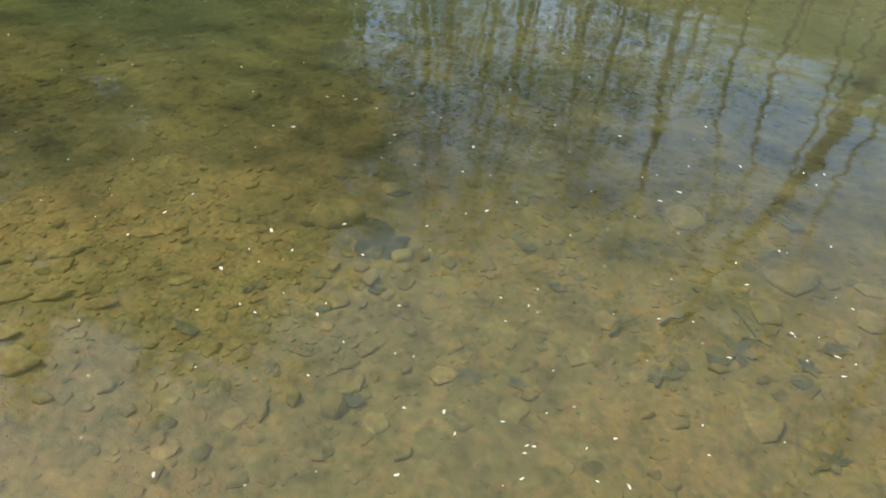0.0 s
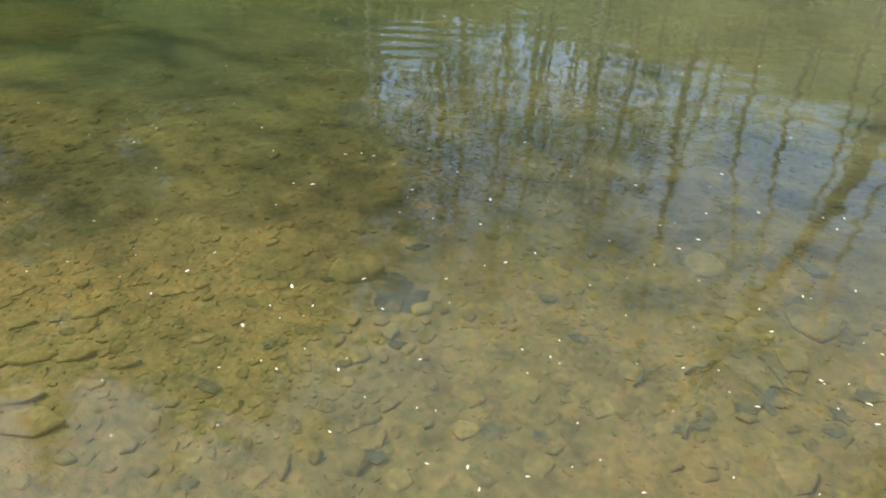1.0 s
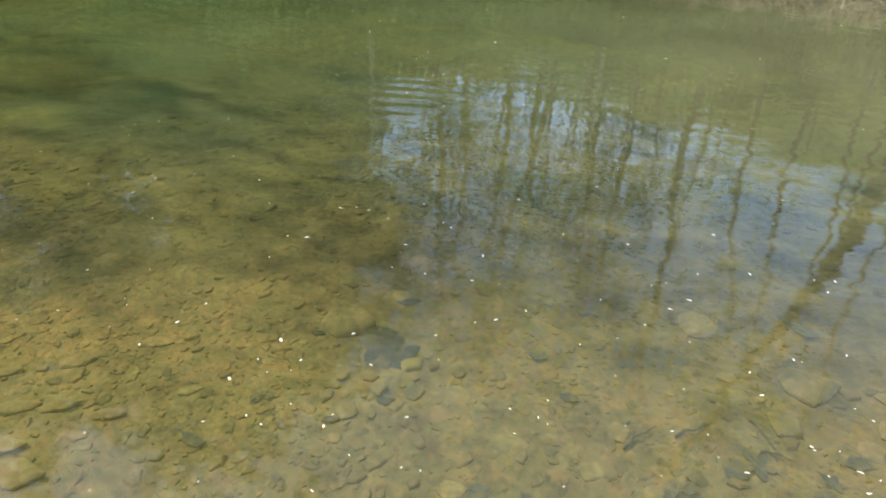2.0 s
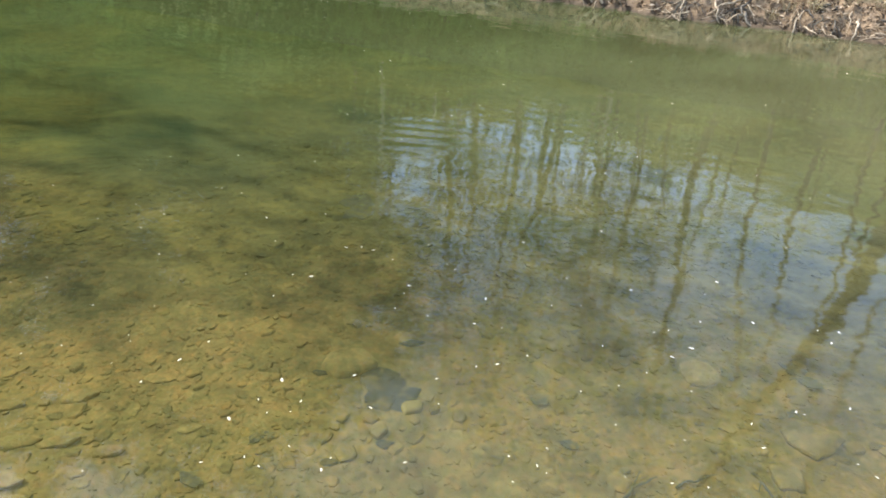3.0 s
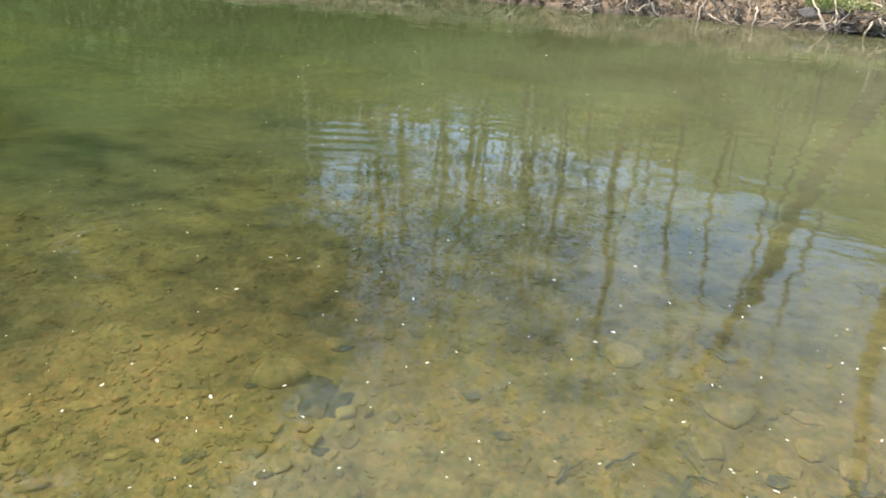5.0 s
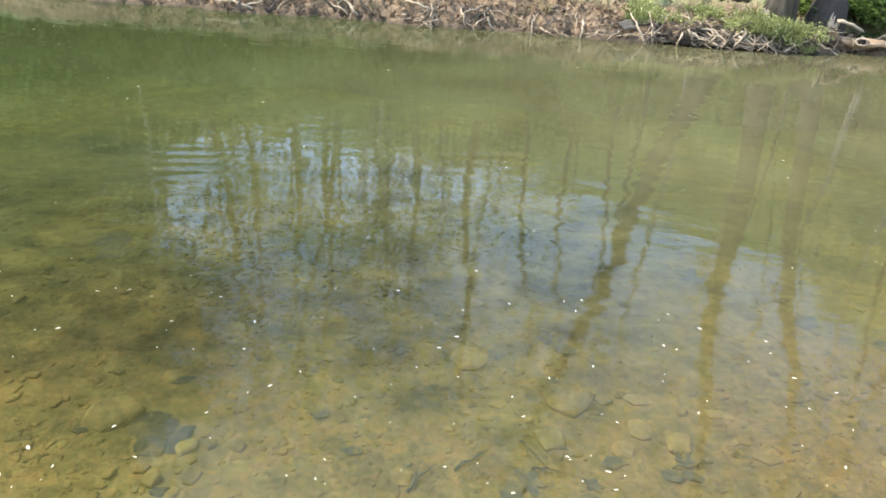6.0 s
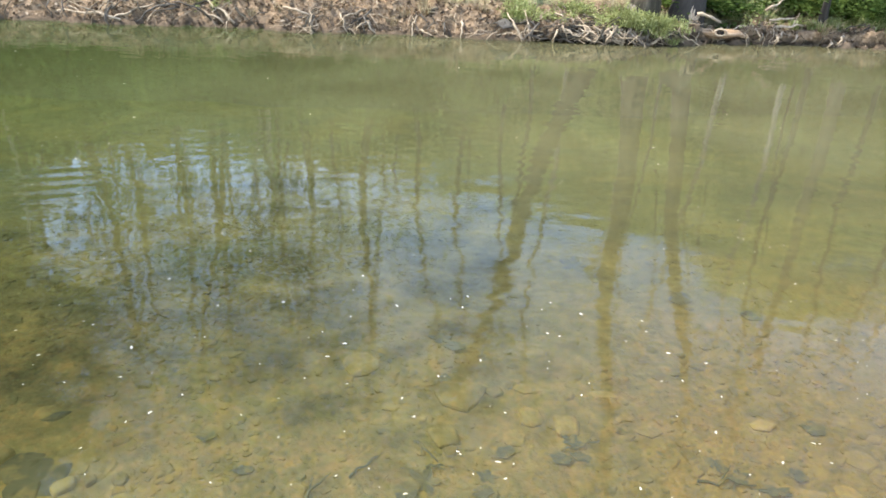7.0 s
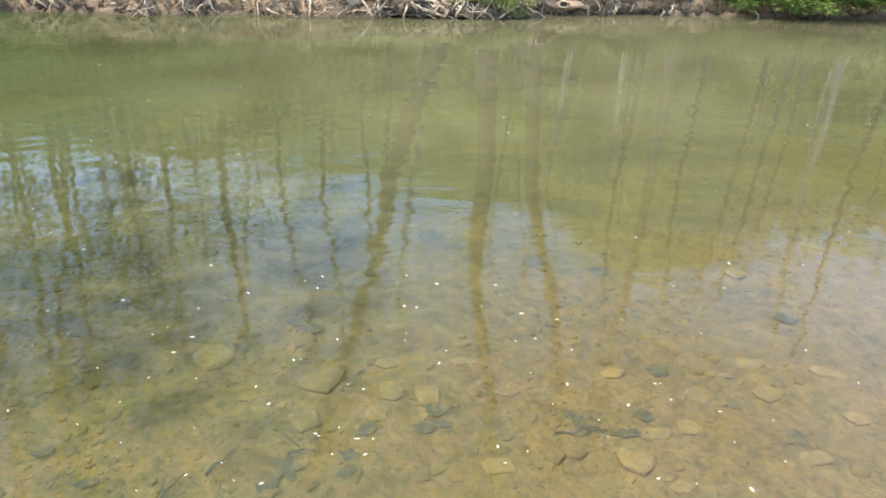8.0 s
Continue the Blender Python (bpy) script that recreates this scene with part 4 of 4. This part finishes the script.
def tree(base, top, radius, seed, height, crown=(), leaf_count=1200, leaf_size=0.09, material=None, leaf=None, label="", limbs=5, spread=0.5, low=0.5):
    """A tapered, slightly crooked trunk through base and top, with limbs and a leafy crown."""
    q = random.Random(seed)
    root = new("tree")
    z0 = ground_at(base) - 0.15
    root.location = (base.x, base.y, z0)
    axis = (Vector(top) - Vector((base.x, base.y, z0)))
    axis = axis / axis.z
    n = 16
    pts, rad = [], []
    ph = q.uniform(0, 6)
    for i in range(n):
        u = i / (n - 1)
        h = height * u
        bend = 0.012 * height * math.sin(ph + u * 5) + 0.006 * height * math.sin(2 * ph + u * 13)
        bend *= min(1, u * 4)
        pts.append(Vector((axis.x * h + bend, axis.y * h + 0.5 * bend, h)))
        rad.append(radius * (1 - 0.72 * u) * (1 + 0.7 * math.exp(-h / 0.25)))
    part("trunk", sheet("trunk", *tube(pts, rad, 12, seed, 0.12), material or M_BARK, True), root)
    tips = []
    for k in range(limbs):
        i = q.randint(int(n * low), n - 2)
        a = q.uniform(0, 6.283)
        l = height * q.uniform(0.14, 0.28)
        d = Vector((math.cos(a), math.sin(a), q.uniform(0.5, 1.2)))
        lp = [pts[i], pts[i] + d * l * 0.35 + Vector((0, 0, 0.1)), pts[i] + d * l * 0.7, pts[i] + d * l]
        rr = rad[i] * 0.55
        part("limb", sheet("limb", *tube(lp, [rr, rr * 0.7, rr * 0.45, rr * 0.12], 6, seed + k, 0.15), material or M_BARK, True), root)
        tips += lp[1:]
    tips += pts[-4:]
    if leaf_count:
        cl = [tuple(t) for t in tips] + [tuple(Vector(c) - root.location) for c in crown]
        v, f = leaves(np.random.default_rng(seed), cl, leaf_count, leaf_size, spread)
        part("crown", sheet("crown", v, f, leaf or M_LEAF), root)
    return tagged(root, label or "slender tree on the far bank in fresh spring leaf", "tree", "trees on the far bank")


# az at the foot, distance, radius, az higher up, how high that is (elevation), bark
STANDING = [(-6.0, 10.22, 0.16, -8.3, 33), (-9.3, 11.3, 0.14, -14.0, 31), (-3.0, 11.3, 0.165, 4.7, 33), (-20.2, 12.6, 0.12, -20.3, 31), (-22.7, 13.2, 0.05, -23.2, 25), (11.3, 12.0, 0.05, 8.8, 29), (14.0, 12.5, 0.09, 14.6, 31),
            (25.0, 13.0, 0.07, 28.0, 29), (-13.2, 14.0, 0.06, -12.0, 18), (-16.8, 15.0, 0.06, -16.8, 20), (-26.9, 14.0, 0.05, -26.5, 16), (-18.2, 11.5, 0.045, -18.4, 25)]
STANDING_MORE = [(-28.6, 13.0, 0.05, -28.0, 18), (-31.5, 14.0, 0.06, -31.9, 18), (-1.2, 11.6, 0.05, -0.6, 29), (3.0, 13.0, 0.045, 3.3, 24), (32.5, 13.2, 0.06, 33.0, 24), (30.0, 12.5, 0.06, 29.5, 24), (25.6, 14.5, 0.09, 26.8, 27), (19.2, 13.0, 0.05, 19.8, 26), (22.4, 13.5, 0.05, 22.0, 26), (36.0, 12.0, 0.07, 35.0, 30), (-35.0, 15, 0.06, -34.5, 20), (7.0, 15, 0.07, 6.2, 25)]
for i, (az, dist, rad, az2, el) in enumerate(STANDING + STANDING_MORE):
    base = spot(az, dist)
    h2 = dist * math.tan(radians(el)) - 1.5
    top = spot(az2, dist)
    top.z = h2
    tall = 8.5 + 12 * (rad - 0.05)
    pale = i in (8, 9, 13, 14)
    grown = tree(base, top, rad, 2000 + i, tall, (), 200 if rad < 0.1 else 260, 0.11, M_PALE_BARK if pale else M_SHADE_BARK if az == -18.2 else M_BARK, None,
         "pale slender tree on the far bank in spring leaf" if pale else "stout grey-brown tree rooted in the far bank" if rad > 0.12 else "slender grey-brown tree on the far bank", 4 if rad < 0.1 else 7, 0.55, 0.66)
    if i == 0:
        part("root_flare", sheet("root_flare", *tube([(0, 0, -0.1), (0, 0, 0.1), (-0.005, 0, 0.22), (-0.01, 0, 0.38), (-0.012, 0, 0.46)], [0.28, 0.25, 0.215, 0.185, 0.13], 14, 55, 0.14), M_LIT_FOOT, True), grown, "trunk's foot with sunlight put into its pale bark")


q = random.Random(2280)
for i in range(30):
    az, dist = (q.uniform(-42, 2), q.uniform(13, 21)) if i < 14 else (q.uniform(12.5, 44), q.uniform(12.5, 16.5))
    base = spot(az, dist)
    base.y = max(base.y, shore(base.x) + 1.2)
    top = base + Vector((q.gauss(0, 0.5), 0, 9))
    tree(base, top, q.uniform(0.025, 0.06), 2200 + i, q.uniform(5, 9), [base + Vector((q.gauss(0, 0.3), q.gauss(0, 0.3), h)) for h in (2.6, 3.2, 3.8, 4.4, 5.0, 5.6)], 70 if i < 14 else 300, 0.085, q.choice((M_BARK, M_MID_BARK, M_PALE_BARK)), None, "thin young tree on the slope behind the bank", 3, 0.42, 0.45)


# leafy young trees that let the sky through
def sapling(az, dist, lo, hi, count, seed, leaf):
    base = spot(az, dist)
    top = base + Vector((0, 0, 3))
    q = random.Random(seed)
    crown = [base + Vector((q.gauss(0, 0.55), q.gauss(0, 0.6), q.uniform(lo, hi))) for c in range(22)]
    return tree(base, top, 0.05, seed, hi + 0.5, crown, count, 0.075, None, leaf, "leafy young tree in green foliage behind the bank", 8, 0.4)


for i, (az, dist, lo, hi, count) in enumerate(((17, 14, 3.2, 5.0, 520), (22, 13.5, 3.2, 5.4, 700), (26, 14, 3.4, 5.8, 640), (12, 15, 2.4, 3.8, 1000), (33, 14.5, 2.5, 4.2, 1200), (29.5, 14, 2.6, 5.0, 700), (6, 16, 2.5, 4.0, 1300))):
    sapling(az, dist, lo, hi, count, 2300 + i, M_LEAF_DEEP if az > 18 else M_LEAF)

# leafy trees on the bank upstream
for i, (az, back, tall, count) in enumerate(((44.5, 4.6, 10.5, 7000), (47.5, 3.8, 11.5, 7400), (50, 3.4, 13.0, 8000), (55, 3.2, 14.0, 8400), (60, 3.4, 15.5, 9000), (65, 3.4, 17.0, 9500), (70, 3.4, 19.0, 9500), (62.5, 5.0, 16.0, 8600), (75, 3.0, 22.0, 9900), (46, 6.0, 11.5, 6000), (53, 4.5, 10.0, 5000))):
    q = random.Random(2400 + i)
    t = 6.0
    while spot(az, t).y < shore(spot(az, t).x) + back:
        t += 0.2
    base = spot(az, t)
    crown = [base + Vector((q.gauss(0, 1.05), q.gauss(0, 1.05), q.uniform(0.8, tall))) for c in range(110)]
    tree(base, base + Vector((0.3, -0.5, tall)), 0.15, 2400 + i, tall, crown, int(count * 1.4), 0.14, M_BARK, M_LEAF_SHADED, "dense dark leafy tree on the bank upstream", 5, 0.34)

# an unseen tall tree, added on the near shore so its limbs shade the bed
q = random.Random(2450)
LIFT = SUN_FROM * (9.0 / SUN_FROM.z)


def over(x, y, up=0.0):
    """A place among the limbs, whose shade falls on the bed at x, y."""
    return Vector((x, y, bed_z(x, y))) + LIFT * (1 + up / 9.0)


# shade: from, to, half width, how many clumps
SHADES = [((-8.5, 2.55), (-4.5, 2.6), 0.20, 44), ((-4.5, 2.6), (-2.7, 2.7), 0.17, 28), ((-2.7, 2.9), (-0.5, 2.6), 0.24, 24), ((-3.7, 1.35), (-2.2, 1.25), 0.12, 14), ((-3.5, 2.2), (-2.9, 1.6), 0.12, 7), ((-2.7, 1.55), (-2.3, 1.3), 0.12, 7), ((-1.7, 2.3), (-0.6, 2.2), 0.22, 9), ((-2.2, 2.2), (-1.5, 2.0), 0.10, 5), ((-1.8, 2.85), (0.6, 3.1), 0.25, 34), ((-1.2, 3.5), (0.5, 3.6), 0.30, 34), ((-1.75, 2.25), (-1.2, 1.75), 0.16, 9), ((-1.7, 2.45), (-1.4, 2.2), 0.12, 10)]
clumps = []
for a, b, half, count in SHADES:
    for k in range(count):
        u = q.random()
        clumps.append(over(a[0] + (b[0] - a[0]) * u + q.gauss(0, half), a[1] + (b[1] - a[1]) * u + q.gauss(0, half), q.gauss(0, 0.2)))
low_tree = tree(Vector((-12.9, -5.5, 0)), Vector((-12.2, -1.5, 8.8)), 0.22, 2450, 11.0, clumps, 1700, 0.085, M_BARK, M_LEAF_SHADED, "unseen tree added on the near shore to shade the bed", 3, 0.15, 0.8)
for a, b, thick in (((-6.4, 2.55), (-10.0, 2.6), 0.03), ((-6.0, 2.5), (0.5, 3.0), 0.04), ((-5.6, 2.0), (-2.3, 1.25), 0.035)):
    start, end = over(*a), over(*b)
    arm = [Vector((-12.3, -1.6, 8.6))] + [start.lerp(end, u) + Vector((0, 0.10 * math.sin(7 * u), 0.15 * math.sin(5 * u))) for u in (c / 11 for c in range(12))]
    part("limb", sheet("limb", *tube([p - low_tree.location for p in arm], [thick * (1 - 0.07 * c) for c in range(13)], 7, 5, 0.2), M_BARK, True), low_tree)


# the wood behind
def wood_tree(seed, height, count, leaf):
    q = random.Random(seed)
    root = new("tree")
    pts = [Vector((0.05 * height * math.sin(i * 0.9 + seed) * 0.3, 0.03 * height * math.sin(i * 1.3), height * 0.9 * i / 7 - 0.4)) for i in range(8)]
    part("trunk", sheet("trunk", *tube(pts, [0.15 * (1 - 0.8 * i / 7) for i in range(8)], 8, seed, 0.15), M_BARK, True), root)
    clumps = [(q.gauss(0, 1.25), q.gauss(0, 1.25), height * q.uniform(0.12, 0.97)) for c in range(46)]
    v, f = leaves(np.random.default_rng(seed), clumps, count, 0.17, 0.4)
    part("crown", sheet("crown", v, f, leaf), root)
    return tagged(root, "leafy tree of the wood behind the bank", "tree", "trees of the wood")


WOOD = [wood_tree(2600 + i, 8.0, 3400, M_LEAF) for i in range(5)]
DARK_WOOD = [wood_tree(2620 + i, 8.0, 3400, M_LEAF_DEEP) for i in range(4)]
q = random.Random(77)
used = [0, 0]
SKYLINE = ((-80, 15), (-45, 19), (-28, 22.4), (-16, 23.2), (-9, 21.8), (-3, 20.6), (4, 19.6), (13, 19.3), (20, 18.4), (26, 17.8), (36, 17.5), (42, 18.5), (90, 20.0))
for dist in (17.5, 21.5, 26.0, 32.0):
    az = -80.0
    while az < 84:
        az += q.uniform(3.6, 6.0) * 21 / dist
        a = az + q.uniform(-1, 1)
        dd = dist + q.uniform(-1.5, 1.5)
        el = float(np.interp(a, *zip(*SKYLINE))) + (q.uniform(-1.4, 0.0) if -4 < a < 13 else q.uniform(-1.8, 0.5)) - (4 if dist < 20 else 0)
        p = spot(a, dd)
        if p.y < shore(p.x) + 2.5 or q.random() < (0.5 if a < -5 else 0.45 if a < 1 else 0.35 if a < 13 else 0.15):
            continue
        p.z = ground_at(p)
        s = max(0.3, (dd * math.tan(radians(el)) - 1.5 - p.z) / 8.0)
        m = Matrix.Translation(p) @ pose(0, 0, 0, 0, 0, q.uniform(0, 360)) @ Matrix.Diagonal((0.8 + 0.3 * s, 0.8 + 0.3 * s, s, 1))
        deep = a > 14 or (dist < 20 and a > 6)
        sort = DARK_WOOD if deep else WOOD
        used[deep] += 1
        k = used[deep] - 1
        c = sort[k] if k < len(sort) else copy_thing(sort[k % len(sort)], Matrix.Identity(4))
        c.matrix_basis = m


# shrubs at the edge of the wood
def shrub(seed):
    q = random.Random(seed)
    root = new("shrub")
    stems = [tube([(0, 0, -0.15), (q.uniform(-0.3, 0.3), q.uniform(-0.3, 0.3), 0.6), (q.uniform(-0.7, 0.7), q.uniform(-0.7, 0.7), 1.4)], [0.03, 0.02, 0.006], 5, seed + s, 0.2) for s in range(7)]
    part("stems", sheet("stems", *joined(*stems), M_BARK, True), root)
    clumps = [(q.gauss(0, 0.5), q.gauss(0, 0.5), q.uniform(0.2, 1.6)) for c in range(26)]
    part("foliage", sheet("foliage", *leaves(np.random.default_rng(seed), clumps, 1500, 0.07, 0.22), M_LEAF), root)
    return tagged(root, "low leafy green shrub at the wood's edge", "shrub", "shrubs of the wood's edge")


SHRUBS = [shrub(2800 + i) for i in range(3)]
spread = random.Random(2850)
DARK_FOLIAGE = sheet("foliage", *leaves(np.random.default_rng(2850), [(spread.gauss(0, 0.5), spread.gauss(0, 0.5), spread.uniform(0.1, 1.3)) for c in range(30)], 2400, 0.10, 0.2), M_LEAF_DEEP)
for i in range(46):
    p = spot(q.uniform(-1, 58), q.uniform(12.5, 18))
    if p.y < shore(p.x) + 1.6:
        p.y = shore(p.x) + 1.6 + q.random()
    p.z = ground_at(p)
    m = Matrix.Translation(p) @ pose(0, 0, 0, 0, 0, q.uniform(0, 360)) @ Matrix.Scale(q.uniform(0.6, 1.4) * (0.5 if p.x > -2.5 else 1.0), 4)
    if i < 3:
        SHRUBS[i].matrix_basis = m
    else:
        c = copy_thing(SHRUBS[i % 3], Matrix.Identity(4))
        c.matrix_basis = m
        if p.x < -3.2:
            for piece in c.children:
                if piece.name.startswith("foliage"):
                    piece.data = DARK_FOLIAGE

for i, (x, d, size) in enumerate(((2.5, 0.7, 0.36), (2.8, 0.62, 0.42), (2.0, 0.95, 0.5), (2.6, 1.0, 0.5), (3.75, 0.9, 0.5), (-7.4, 1.5, 0.9), (-6.6, 1.9, 1.0), (-5.9, 1.5, 0.8), (-5.1, 1.8, 1.0), (-4.4, 1.6, 0.75), (-3.7, 1.9, 0.9), (-3.0, 1.7, 0.7), (-2.3, 1.9, 0.8), (-1.5, 2.1, 0.7), (-0.8, 2.0, 0.7), (-6.2, 2.8, 1.0), (-4.8, 2.8, 0.9), (-3.3, 2.9, 0.9), (4.3, 0.9, 0.45), (4.9, 0.8, 0.5), (5.6, 1.1, 0.6), (6.3, 1.0, 0.6), (5.5, 0.25, 0.5), (6.1, 0.2, 0.55), (6.8, 0.25, 0.6), (7.5, 0.3, 0.7))):
    c = copy_thing(SHRUBS[i % 3], Matrix.Identity(4))
    c.matrix_basis = Matrix.Translation(on_bank(x, d)) @ pose(0, 0, 0, 0, 0, 70 * i) @ Matrix.Diagonal((size, size, size * (0.45 if x > 1.5 else 0.85), 1))
    for piece in c.children:
        if piece.name.startswith("foliage"):
            piece.data = DARK_FOLIAGE
    tagged(c, "dark green bramble bush growing on the bank", "bramble", "brambles on the bank")

# ---- pebbles and gravel of the bed, last ----
q = np.random.default_rng(99)
for i in range(290):
    x, y = q.uniform(-2.1, 1.8), q.uniform(0.45, 3.0)
    y = max(y, 0.5 + 0.18 * x)
    s = float(q.choice((0.03, 0.04, 0.05, 0.065))) * q.uniform(0.8, 1.2)
    part("pebble", PEBBLES[i % 8], bed, "", pose(x, y, bed_z(x, y) - 0.05 * s, q.uniform(-20, 20), q.uniform(-15, 15), q.uniform(0, 360)) @ Matrix.Diagonal((s * 1.3, s * 0.9, s * 0.85, 1)))

shapes = []
for me in PEBBLES:
    v = np.array([p.co[:] for p in me.vertices])
    shapes.append((v, [tuple(p.vertices) for p in me.polygons]))
verts, faces = [], []
for i in range(17000):
    x = q.uniform(-4.2, 3.4)
    y = q.uniform(0.3, 4.6) + SLANT * x
    if n3(x, y, 11.0, 1.1) + 0.38 * (x < -0.4) + q.normal(0, 0.25) < 0.12:
        continue
    if any((x - a) ** 2 + (y - b) ** 2 < c * c for a, b, c in LYING):
        continue
    s = float(np.clip(q.lognormal(math.log(0.026), 0.5), 0.009, 0.07))
    v, f = shapes[i % 8]
    a = q.uniform(0, 6.283)
    c, sn = math.cos(a), math.sin(a)
    w = v * (s * 1.3, s * 0.9, s * 0.85)
    w = np.stack([w[:, 0] * c - w[:, 1] * sn + x, w[:, 0] * sn + w[:, 1] * c + y, w[:, 2] + w[:, 0] * q.uniform(-0.25, 0.25) + w[:, 1] * q.uniform(-0.2, 0.2) + bed_z(x, y) - 0.02 * s], 1)
    o = len(verts)
    verts += w.tolist()
    faces += [tuple(k + o for k in t) for t in f]
tagged(new("gravel", sheet("gravel", verts, faces, M_STONE)), "fine tan gravel strewn over the stream bed", "gravel", kind="stuff")

verts, faces = [], []
small = rock_mesh("grit", 95, 0.5, 4)
v = np.array([p.co[:] for p in small.vertices])
f = [tuple(p.vertices) for p in small.polygons]
bpy.data.meshes.remove(small)
for i in range(9000):
    x = q.uniform(-2.6, 2.6)
    y = q.uniform(0.35, 3.0) + SLANT * x
    if n3(x, y, 11.0, 1.3) + q.normal(0, 0.3) < -0.1:
        continue
    k = q.uniform(0.007, 0.02)
    a = q.uniform(0, 6.283)
    c, sn = math.cos(a) * k, math.sin(a) * k
    o = len(verts)
    verts += np.stack([v[:, 0] * c * 1.3 - v[:, 1] * sn + x, v[:, 0] * sn * 1.3 + v[:, 1] * c + y, v[:, 2] * k + bed_z(x, y) + 0.02 * k], 1).tolist()
    faces += [tuple(j + o for j in t) for t in f]
tagged(new("grit", sheet("grit", verts, faces, M_STONE)), "coarse tan grit scattered over the silt of the bed", "grit", kind="stuff")
